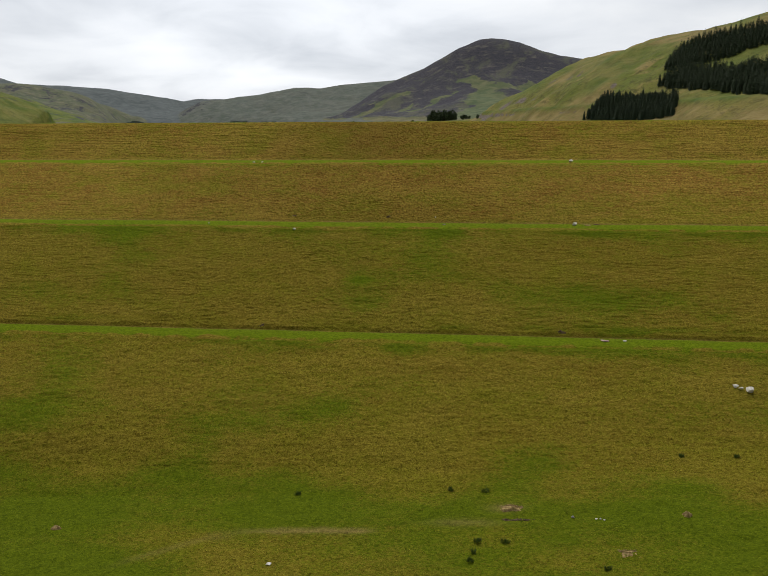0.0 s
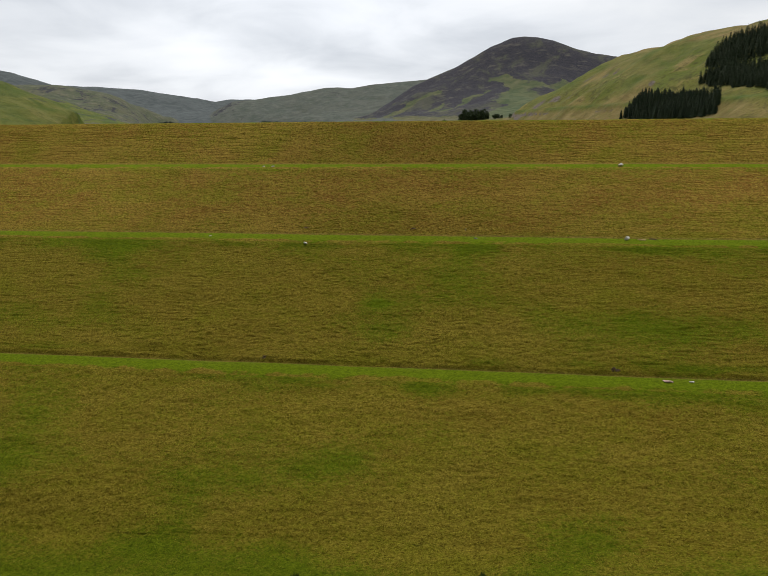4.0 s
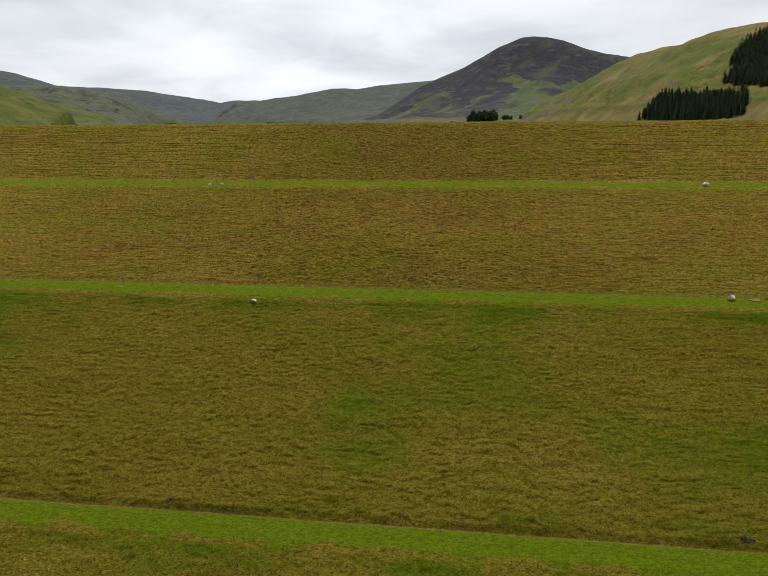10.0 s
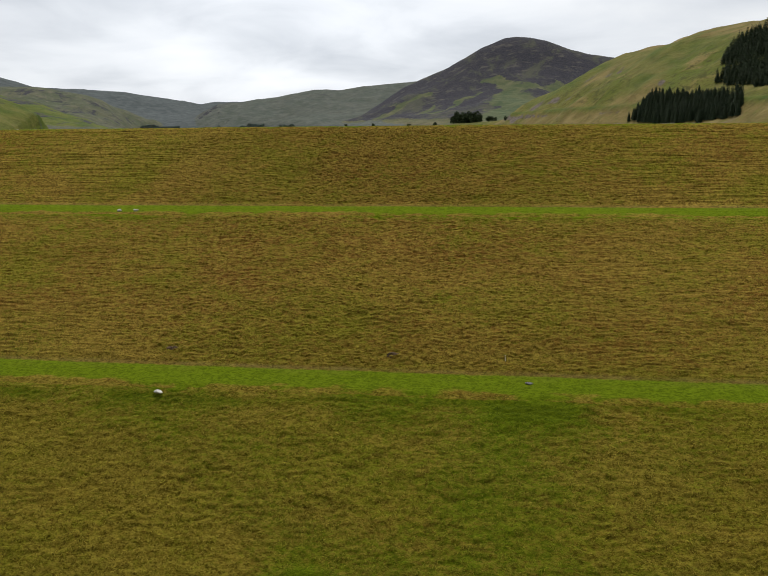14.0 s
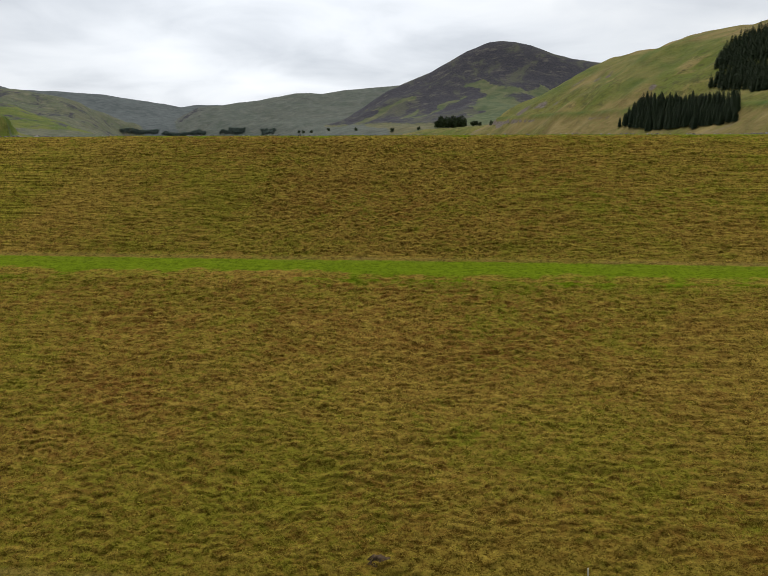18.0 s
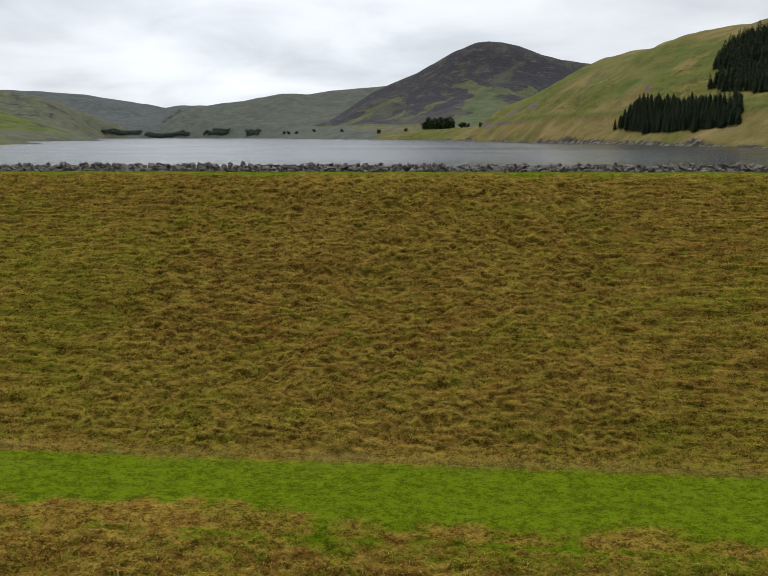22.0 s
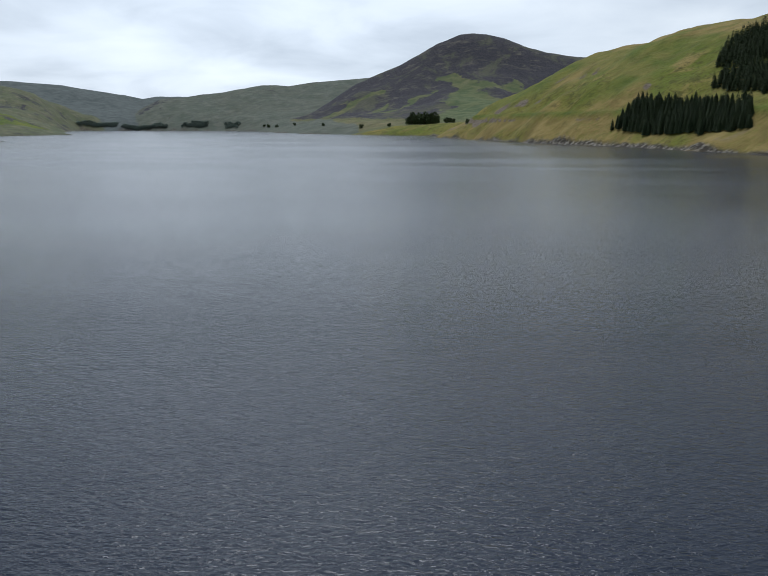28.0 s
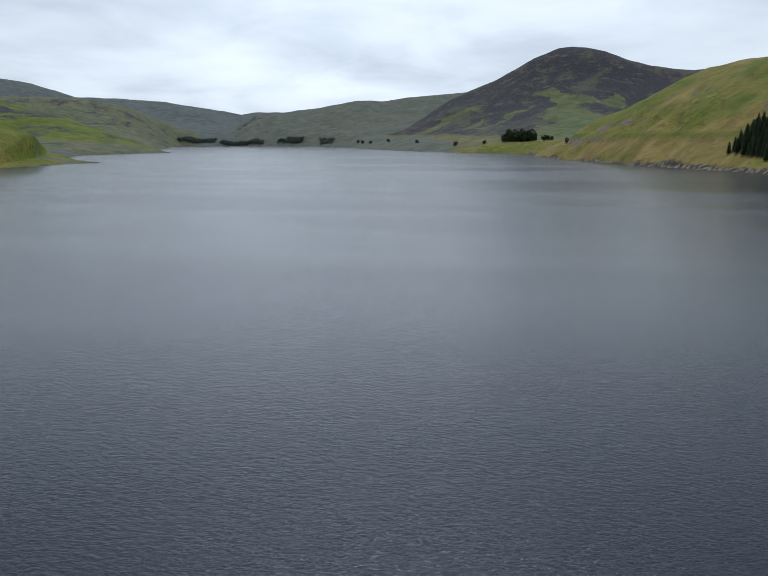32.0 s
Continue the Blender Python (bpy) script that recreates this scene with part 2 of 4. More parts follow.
def turf_colour(s, blade=False):
    """Rank hill grass: straw and brown thatch, olive growth, lush green where it is mown or damp."""
    lush, rust, rank = s.attr("lush"), s.attr("rust"), s.attr("rank")
    broad = s.noise(0.09, 5, (0.8, 1.3, 1.3), 0.6)
    patch = s.noise(0.8, 7, (0.7, 1.2, 1.2), 0.8, 0.65)
    grit = s.noise(14.0, 6, (0.9, 1.1, 1.1), 0.2, 0.7)
    clod = s.noise(2.4, 6, (0.75, 1.2, 1.2), 0.3, 0.7)
    knot = s.noise(6.0, 6, (0.8, 1.2, 1.2), 0.3, 0.72)
    fine = s.calc("ADD", s.calc("MULTIPLY", grit, 0.30), s.calc("ADD", s.calc("MULTIPLY", clod, 0.33), s.calc("MULTIPLY", knot, 0.37)))
    fleck = s.noise(3.2, 4, (0.8, 1.15, 1.15), 0.6, 0.6)
    blot = s.noise(1.7, 4, (0.8, 1.2, 1.2), 0.5, 0.6)
    tone = s.reach(fine, 0.415, 0.585)
    if blade:
        tone = s.calc("ADD", s.calc("MULTIPLY", s.attr("tuft"), 0.62), s.calc("ADD", s.calc("MULTIPLY", s.island(), 0.46), s.calc("MULTIPLY", tone, 0.08)))
    else:
        tone = s.calc("MULTIPLY", tone, 0.60)
    # mown grass is more even than the rough
    tone = s.calc("ADD", s.calc("MULTIPLY", tone, s.calc("SUBTRACT", 1.0, s.calc("MULTIPLY", lush, 0.22))), s.calc("MULTIPLY", lush, 0.07))
    dry = s.mix((0.062, 0.038, 0.005), (0.560, 0.398, 0.074), tone)
    dry = s.mix(dry, s.mix((0.070, 0.030, 0.006), (0.35, 0.185, 0.040), tone), s.calc("MULTIPLY", rust, s.reach(blot, 0.38, 0.62, 0.0, 0.95)))
    olive = s.mix((0.048, 0.042, 0.003), (0.380, 0.345, 0.038), tone)
    body = s.mix(dry, olive, s.reach(s.calc("ADD", s.calc("MULTIPLY", broad, 0.36), s.calc("ADD", s.calc("MULTIPLY", patch, 0.30), s.calc("MULTIPLY", fleck, 0.34))), 0.44, 0.60))
    green = s.mix((0.046, 0.072, 0.002), (0.232, 0.310, 0.011), tone)
    deep = s.mix((0.028, 0.046, 0.002), (0.160, 0.195, 0.008), tone)
    green = s.mix(green, deep, rank)
    share = s.calc("ADD", lush, s.calc("ADD", s.calc("MULTIPLY", s.calc("SUBTRACT", patch, 0.5), 0.7), s.calc("MULTIPLY", s.calc("SUBTRACT", fleck, 0.5), 0.9)))
    body = s.mix(body, s.mix((0.040, 0.035, 0.002), (0.208, 0.200, 0.012), tone), s.calc("MULTIPLY", rank, 0.7))
    body = s.mix(body, green, s.reach(share, 0.2, 0.85))
    worn = s.mix((0.12, 0.086, 0.026), (0.36, 0.268, 0.088), tone)
    body = s.mix(body, worn, s.calc("MULTIPLY", s.attr("worn"), s.reach(patch, 0.25, 0.7, 0.65, 1.0)))
    s.colour(body)
    return fine, patch


s = Shade("dam_turf", 1.0, spec=0.03)
fine, patch = turf_colour(s)
s.bump(fine, 0.9, 0.16)
TURF = s.m

s = Shade("grass_blades", 0.9, spec=0.06)
turf_colour(s, True)
BLADES = s.m

s = Shade("hill_turf", 0.95, spec=0.12)
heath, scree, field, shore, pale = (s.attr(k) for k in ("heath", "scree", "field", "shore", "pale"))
sere = s.attr("sere")
broad, mid, fine = s.noise(0.006, 6, (1, 1, 1), 0.5), s.noise(0.028, 7, (1, 1, 1), 0.6), s.noise(0.22, 6)
grass = s.mix((0.088, 0.112, 0.014), (0.150, 0.132, 0.030), s.reach(s.calc("ADD", s.calc("MULTIPLY", broad, 0.6), s.calc("MULTIPLY", mid, 0.4)), 0.36, 0.62))
grass = s.mix(grass, (0.24, 0.175, 0.07), s.reach(mid, 0.54, 0.72, 0.0, 0.7))
grass = s.mix(grass, (0.060, 0.058, 0.014), s.reach(s.noise(0.06, 9, (1, 0.7, 1.6), 0.4, 0.75), 0.49, 0.62, 0.0, 0.85))
grass = s.mix(grass, (0.046, 0.046, 0.012), s.reach(fine, 0.48, 0.66, 0.0, 0.55))
grass = s.mix(grass, s.mix((0.056, 0.088, 0.014), (0.105, 0.120, 0.022), s.reach(mid, 0.35, 0.65)), field)
grass = s.mix(grass, s.mix((0.128, 0.098, 0.030), (0.215, 0.165, 0.062), s.reach(mid, 0.3, 0.7)), s.calc("MULTIPLY", sere, s.reach(s.noise(0.11, 8, (1, 1, 1), 0.4, 0.72), 0.34, 0.56, 0.4, 1.0)))
# haze of distance mixed into the grass colour as grey-blue, by the pale layer
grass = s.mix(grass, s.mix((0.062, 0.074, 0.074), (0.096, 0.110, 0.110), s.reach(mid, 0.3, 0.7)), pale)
moor = s.mix((0.024, 0.025, 0.032), (0.054, 0.052, 0.062), s.reach(fine, 0.3, 0.7))
moor = s.mix(moor, (0.088, 0.092, 0.056), s.reach(s.noise(0.011, 9, (0.8, 0.5, 1.3), 0.8, 0.68), 0.50, 0.62, 0.0, 0.62))
moor = s.mix(moor, (0.105, 0.096, 0.080), s.reach(s.noise(0.03, 8, (0.5, 1.0, 1.6), 0.3, 0.75), 0.52, 0.66, 0.0, 0.8))
body = s.mix(grass, moor, s.reach(s.calc("ADD", heath, s.calc("MULTIPLY", s.calc("SUBTRACT", s.noise(0.017, 9, (1.0, 0.55, 1.0), 0.5, 0.70), 0.5), 2.3)), 0.38, 0.58))
stone = s.mix((0.080, 0.064, 0.050), (0.165, 0.138, 0.115), s.reach(fine, 0.3, 0.75))
body = s.mix(body, stone, s.reach(s.calc("ADD", scree, s.calc("MULTIPLY", s.calc("SUBTRACT", mid, 0.5), 1.2)), 0.4, 0.75))
body = s.mix(body, s.mix((0.030, 0.026, 0.020), (0.19, 0.175, 0.155), s.reach(fine, 0.42, 0.7)), shore)
s.colour(body).bump(s.calc("ADD", fine, s.calc("MULTIPLY", mid, 3.0)), 0.6, 2.0)
HILL = s.m

s = Shade("rough_stone", 0.88, spec=0.3)
fine, mid, spots = s.noise(16, 8, rough=0.75), s.noise(3.2, 7, distort=0.8, rough=0.65), s.noise(11, 5, distort=0.5, rough=0.7)
tint = s.random()
body = s.mix((0.022, 0.017, 0.016), (0.400, 0.350, 0.305), s.calc("POWER", tint, 2.2))
body = s.mix(body, (0.165, 0.118, 0.088), s.reach(s.calc("FRACT", s.calc("MULTIPLY", tint, 7.3)), 0.6, 1.0, 0.0, 0.65))
body = s.mix(body, s.mix((0.010, 0.009, 0.010), (0.19, 0.170, 0.155), s.reach(mid, 0.40, 0.62)), 0.42)
body = s.mix(body, s.mix((0.014, 0.012, 0.012), (0.38, 0.35, 0.315), s.reach(fine, 0.40, 0.62)), 0.42)
body = s.mix(body, (0.40, 0.40, 0.35), s.calc("MULTIPLY", s.reach(spots, 0.58, 0.63), 0.7))
s.colour(body).bump(s.calc("ADD", fine, s.calc("MULTIPLY", mid, 2.4)), 1.0, 0.07)
STONE = s.m

s = Shade("heaped_stone", 0.88, spec=0.3)
fine, mid, spots = s.noise(16, 8, rough=0.75), s.noise(3.2, 7, distort=0.8, rough=0.65), s.noise(11, 5, distort=0.5, rough=0.7)
tint = s.island()
body = s.mix((0.022, 0.017, 0.016), (0.400, 0.350, 0.305), s.calc("POWER", tint, 2.2))
body = s.mix(body, (0.165, 0.118, 0.088), s.reach(s.calc("FRACT", s.calc("MULTIPLY", tint, 7.3)), 0.6, 1.0, 0.0, 0.65))
body = s.mix(body, s.mix((0.010, 0.009, 0.010), (0.19, 0.170, 0.155), s.reach(mid, 0.40, 0.62)), 0.42)
body = s.mix(body, s.mix((0.014, 0.012, 0.012), (0.38, 0.35, 0.315), s.reach(fine, 0.40, 0.62)), 0.42)
body = s.mix(body, (0.40, 0.40, 0.35), s.calc("MULTIPLY", s.reach(spots, 0.58, 0.63), 0.7))
s.colour(body).bump(s.calc("ADD", fine, s.calc("MULTIPLY", mid, 2.4)), 1.0, 0.07)
HEAP = s.m

s = Shade("pale_stone", 0.85)
s.colour(s.mix((0.46, 0.43, 0.37), (0.72, 0.70, 0.64), s.reach(s.noise(4, 6), 0.3, 0.7))).bump(s.noise(9, 5), 0.5, 0.05)
PALE = s.m
s = Shade("grey_stone", 0.85)
s.colour(s.mix((0.12, 0.115, 0.11), (0.26, 0.25, 0.235), s.reach(s.noise(5, 6), 0.3, 0.7))).bump(s.noise(9, 5), 0.5, 0.05)
GREY = s.m
s = Shade("pink_stone", 0.85)
s.colour(s.mix((0.42, 0.26, 0.21), (0.58, 0.43, 0.37), s.reach(s.noise(5, 6), 0.3, 0.7))).bump(s.noise(9, 5), 0.5, 0.05)
PINK = s.m
s = Shade("bare_soil", 0.95, spec=0.1)
s.colour(s.mix((0.035, 0.024, 0.015), (0.13, 0.088, 0.055), s.reach(s.noise(3.5, 7), 0.3, 0.7))).bump(s.noise(6, 6), 0.8, 0.1)
SOIL = s.m
s = Shade("pale_clay", 0.95, spec=0.1)
s.colour(s.mix((0.17, 0.115, 0.045), (0.34, 0.25, 0.11), s.reach(s.noise(3.5, 7), 0.3, 0.7))).bump(s.noise(6, 6), 0.8, 0.1)
CLAY = s.m
s = Shade("white_paint", 0.5)
s.colour(s.mix((0.70, 0.69, 0.64), (0.82, 0.81, 0.78), s.noise(12, 4)))
WHITE = s.m
s = Shade("conifer_needles", 0.85, spec=0.2)
tone = s.random()
dark = s.mix((0.008, 0.016, 0.007), (0.022, 0.038, 0.013), s.reach(s.noise(0.9, 5), 0.3, 0.7))
s.colour(s.mix(dark, (0.024, 0.036, 0.011), s.calc("MULTIPLY", tone, 0.55)))
NEEDLE = s.m
s = Shade("bark", 0.95, spec=0.1)
s.colour(s.mix((0.03, 0.022, 0.016), (0.09, 0.07, 0.055), s.noise(3, 6, (1, 1, 0.2)))).bump(s.noise(8, 5, (1, 1, 0.2)), 0.6, 0.03)
BARK = s.m
s = Shade("broad_leaves", 0.8, spec=0.2)
s.colour(s.mix((0.022, 0.036, 0.014), (0.055, 0.076, 0.026), s.island()))
LEAF = s.m

s = Shade("rush_stems", 0.75, spec=0.2)
s.colour(s.mix((0.040, 0.066, 0.010), (0.100, 0.140, 0.020), s.island()))
RUSH = s.m

# leaves of the far belts, lightened and greyed to put aerial haze into their colour
s = Shade("hazed_leaves", 0.85, spec=0.1)
s.colour(s.mix((0.10, 0.13, 0.11), (0.13, 0.165, 0.14), s.island()))
HAZED_LEAF = s.m

s = Shade("reservoir_water", 0.10, spec=0.5)
s.b.inputs["IOR"].default_value = 1.34
gust = s.noise(0.010, 5, (0.25, 1.0, 1.0), 0.4)
chop = s.noise(1.25, 3, (0.62, 1.35, 1.0), 0.6, 0.55, -26)
swell = s.noise(0.30, 3, (0.6, 1.2, 1.0), 0.5, 0.5, 15)
small = s.noise(3.6, 3, (0.65, 1.25, 1.0), 0.5, 0.55, 18)
wave = s.n.new("ShaderNodeTexWave")
wave.wave_type, wave.bands_direction = "BANDS", "Y"
for key, value in (("Scale", 0.36), ("Distortion", 7.0), ("Detail", 3.0), ("Detail Scale", 1.3), ("Detail Roughness", 0.6)):
    wave.inputs[key].default_value = value
turned = s.n.new("ShaderNodeMapping")
turned.inputs["Rotation"].default_value = (0, 0, radians(28))
s.l.new(s.place, turned.inputs[0])
s.l.new(turned.outputs[0], wave.inputs["Vector"])
s.colour(s.mix((0.003, 0.007, 0.018), (0.005, 0.011, 0.025), gust))
lift = s.calc("ADD", s.calc("ADD", s.calc("MULTIPLY", chop, 0.85), s.calc("MULTIPLY", small, 0.62)), s.calc("ADD", s.calc("MULTIPLY", swell, 0.3), s.calc("MULTIPLY", wave.outputs["Fac"], 0.08)))
across = s.n.new("ShaderNodeSeparateXYZ")
s.l.new(s.place, across.inputs[0])
calm = s.reach(across.outputs[1], 50, 170, 1.0, 0.36)
s.bump(s.calc("MULTIPLY", s.calc("MULTIPLY", lift, calm), s.reach(gust, 0.35, 0.65, 0.75, 1.15)), 1.0, 0.12)
s.gloss(s.calc("ADD", s.reach(gust, 0.40, 0.62, 0.0, 0.05), s.reach(across.outputs[1], 30, 420, 0.03, 0.17)))
s.b.inputs["Specular Tint"].default_value = (0.98, 0.99, 1.0, 1)
LAKE_WATER = s.m

# ---- helpers for meshes ----
def sheet(name, x, y, z, material, layers=None, smooth=True):
    """One mesh from a grid of points, with its named values for the material."""
    rows, cols = x.shape
    index = np.arange(rows * cols).reshape(rows, cols)
    quads = np.stack([index[:-1, :-1], index[:-1, 1:], index[1:, 1:], index[1:, :-1]], -1).reshape(-1, 4)
    return flat_mesh(name, np.stack([x, y, z], -1).reshape(-1, 3), quads, material, layers, smooth)


def flat_mesh(name, points, faces, material, layers=None, smooth=True):
    me = bpy.data.meshes.new(name)
    n, k = faces.shape
    me.vertices.add(len(points))
    me.vertices.foreach_set("co", points.astype(np.float32).ravel())
    me.loops.add(n * k)
    me.loops.foreach_set("vertex_index", faces.astype(np.int32).ravel())
    me.polygons.add(n)
    me.polygons.foreach_set("loop_start", np.arange(0, n * k, k, dtype=np.int32))
    me.polygons.foreach_set("use_smooth", np.full(n, smooth))
    for key, values in (layers or {}).items():
        me.attributes.new(key, "FLOAT", "POINT").data.foreach_set("value", np.ravel(values).astype(np.float32))
    me.materials.append(material)
    me.update()
    me.validate()
    return new(name, me)


def part(name, bm, material, parent, label=""):
    me = bpy.data.meshes.new(name)
    bm.to_mesh(me)
    bm.free()
    me.materials.append(material)
    ob = new(name, me)
    ob.parent = parent
    return tagged(ob, label)


# ---- ground: one sheet out to the horizon, finer towards the valley ahead ----
turns = np.radians(np.concatenate([np.arange(-180, -40, 3.0), np.arange(-40, -22, 1.0), np.arange(-22, 42, 0.16), np.arange(42, 181, 3.0)]))
reach = np.concatenate([np.linspace(2, 120, 14), np.geomspace(130, 4950, 400)])
R, A = np.meshgrid(reach, turns, indexing="ij")
GX, GY = -R * np.sin(A), R * np.cos(A)
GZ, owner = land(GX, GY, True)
rise = ashore(GX, GY)
peak, ridge_m, far_l, mid_l, dark_l, green_l, near_r = (owner == k for k in range(7))
streak = grain((GX + 0.35 * GY) / 120, (GY - 0.2 * GX) / 420, 8) + 0.5 * grain((GX + 0.4 * GY) / 45, GY / 170, 18)
WX, WY = GX + 16 * rough(GX / 70, GY / 70, 71, 3), GY + 22 * rough(GX / 60, GY / 80, 75, 3)


def swath(wide, *line):
    """A soft-edged strip of ground along a line."""
    return np.exp(-((along(WX, WY, list(line))[0] / wide) ** 2))


def patches(*spots):
    return sum(np.exp(-(((WX - cx) / rx) ** 2 + ((WY - cy) / ry) ** 2)) for cx, cy, rx, ry in spots)


# heather on the peak: dark summit, grass strips burnt through the lower flank, green fields, a dry apron
strips = swath(22, (-400, 2603), (-316, 2654), (-240, 2673)) + swath(17, (-261, 2351), (-199, 2601)) + swath(17, (-187, 2362), (-115, 2541), (-71, 2578))
strips = strips + 0.9 * swath(24, (-42, 2677), (69, 2538), (186, 2545)) + 0.8 * swath(18, (-20, 2673), (69, 2600)) + 0.8 * swath(18, (199, 2640), (186, 2545))
meadow = patches((17, 2290, 70, 120), (2, 1950, 55, 210), (95, 2267, 60, 170), (25, 2480, 55, 60), (47, 2000, 60, 160))
burnt = swath(22, (-166, 2300), (-113, 2327), (-60, 2330)) + swath(15, (-60, 2300), (-13, 2261)) + 0.8 * swath(14, (-110, 2440), (-80, 2492))
heath = peak * (0.95 * step(24, 40, GZ) + 0.22 * streak - 0.85 * np.clip(strips, 0, 1) - 0.95 * np.clip(meadow, 0, 1) + 1.0 * burnt) + ridge_m * (0.02 + 0.6 * step(-1180, -1330, GX) * step(40, 90, GZ) + 0.12 * streak)
heath = heath + dark_l * (0.24 + 0.3 * streak) + green_l * (0.10 + 0.2 * streak) + mid_l * (0.26 + 0.14 * streak)
# how much painted haze each farther hill and the far valley floor carries
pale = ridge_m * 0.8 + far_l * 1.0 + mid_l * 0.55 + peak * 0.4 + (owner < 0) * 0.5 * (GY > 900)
near_right = near_r * step(1500, 1400, GY)
bench = np.exp(-(((GZ - 26.5) / 2.0) ** 2)) * near_right
field = peak * (np.clip(meadow, 0, 1) - 0.5 * burnt + patches((-115, 1710, 45, 40), (-40, 1650, 40, 40)) + 0.6 * strips) + 0.62 * near_r * step(12, 50, GZ) * step(-0.5, 0.3, rough(GX / 110, GY / 140, 21, 3)) + green_l * 0.6 + dark_l * 0.9 + bench
scree = near_right * (patches((93, 1142, 12, 26), (73, 1179, 10, 22), (108, 1085, 10, 20)) + 0.8 * patches((163, 1087, 9, 16), (146, 1135, 10, 18), (181, 1068, 8, 14), (132, 1087, 7, 12)) + 0.7 * patches((195, 899, 7, 10), (203, 897, 6, 9)))
scree = scree + near_right * (0.75 * np.exp(-(((GZ - 19) / 3.4) ** 2)) * np.clip(step(1040, 1110, GY) + step(950, 935, GY) * step(880, 895, GY), 0, 1) + 0.6 * swath(8, (-3, 1385), (51, 1200)) + 0.5 * patches((224, 665, 16, 30)))
stony = step(4, 1, rise + 3 * grain(GX / 20, GY / 20, 6)) * step(-14, -4, rise)
sere = near_right * (0.9 * step(23.5, 19, GZ) * step(-0.7, 0.2, rough(GX / 45, GY / 60, 31, 3)) + 0.95 * step(109, 118, GZ) * step(-0.8, 0.0, grain(GX / 30, GY / 40, 32)) + 0.4 * step(0.0, 0.6, rough(GX / 50, GY / 70, 33, 3)))
sere = sere + near_right * (0.8 * swath(7, (150, 940), (169, 909), (190, 880)) + 0.8 * patches((190, 905, 16, 22), (150, 1100, 22, 40), (102, 1016, 20, 26))) * (1 - 0.8 * bench) + peak * 0.7 * step(32, 18, GZ) * step(-0.6, 0.2, grain(GX / 60, GY / 60, 35))
sere = sere * (1 - 0.8 * near_right * swath(9, (215, 975), (223, 937), (243, 906)))
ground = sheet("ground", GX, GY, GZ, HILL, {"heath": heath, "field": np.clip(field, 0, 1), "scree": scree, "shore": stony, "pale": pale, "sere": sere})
tagged(ground, "grass and heather hills rising round a reservoir valley", "hills", kind="structure")

# ---- water ----
wx, wy = np.meshgrid(np.concatenate([np.linspace(-2600, -300, 24), np.linspace(-280, 280, 57), np.linspace(300, 700, 9)]), np.concatenate([np.linspace(9, 400, 60), np.linspace(420, 3400, 60)]))
water = sheet("water", wx, wy, np.full(wx.shape, WATER), LAKE_WATER)
tagged(water, "dark grey rippled water of the reservoir", "water", kind="structure")

# ---- the dam: a stepped grass embankment ----
# across the dam from the stones down to the toe: y, z
SECTION = [(0.9, -0.7), (-0.3, -0.12), (-1.4, 0.06), (-3.0, 0.26), (-6.0, 0.55), (-9.4, 0.82), (-10.9, 0.76), (-12.3, 0.02), (-25.2, -8.75), (-25.9, -9.1), (-29.4, -9.62), (-30.6, -10.15), (-52.5, -21.75), (-53.3, -22.2), (-57.2, -22.75),
           (-58.4, -23.35), (-87.9, -38.6), (-88.5, -39.3), (-89.2, -39.12), (-92.4, -39.65), (-93.7, -40.3), (-122, -52.5), (-128, -54.3), (-140, -55.8), (-165, -57.2), (-200, -58.2)]
sy, sz = np.array(SECTION).T
run = np.concatenate([[0], np.cumsum(np.hypot(np.diff(sy), np.diff(sz)))])
toe = run[-5]

# stretches of the face from the crest down: start, end, step, then half widths with the step across up to each
STRETCHES = [
    (0.0, 13.0, 0.10, ((11, 0.12), (30, 0.40), (120, 2.0), (280, 8.0))),
    (12.7, 32.0, 0.054, ((11, 0.10), (30, 0.36), (120, 1.8), (280, 8.0))),
    (31.7, 63.0, 0.08, ((21, 0.18), (60, 0.55), (130, 1.8), (280, 8.0))),
    (62.7, 102.5, 0.125, ((34, 0.34), (80, 0.8), (130, 2.0), (280, 8.0))),
    (102.2, toe, 0.27, ((60, 0.55), (130, 1.2), (280, 5.0))),
    (toe - 0.3, run[-1], 0.6, ((70, 0.7), (130, 1.5), (280, 5.0))),
]


def across_steps(widths):
    """Places across the dam, close together in the middle and wider apart outwards."""
    half, last = [], 0.0
    for edge, gap in widths:
        half.append(np.linspace(last, edge, max(2, round((edge - last) / gap)), endpoint=False))
        last = edge
    half = np.concatenate(half + [[last]])
    return np.concatenate([-half[:0:-1], half])


def dam_place(x, along_run):
    """Point on the dam's face before its lumps, and how far it lies on a level step or the crest."""
    y, z = np.interp(along_run, run, sy), np.interp(along_run, run, sz)
    return x, y, z + 0.055 * np.clip(x, -150, 150) * step(-112, -130, y)


def flatness(y):
    out_ = step(-11.6, -10.2, y)
    for inner, outer in ((-25.4, -30.0), (-52.8, -57.8), (-88.3, -93.1)):
        out_ = out_ + step(outer - 0.6, outer + 0.8, y) * step(inner + 0.5, inner - 0.3, y)
    return np.clip(out_, 0, 1)


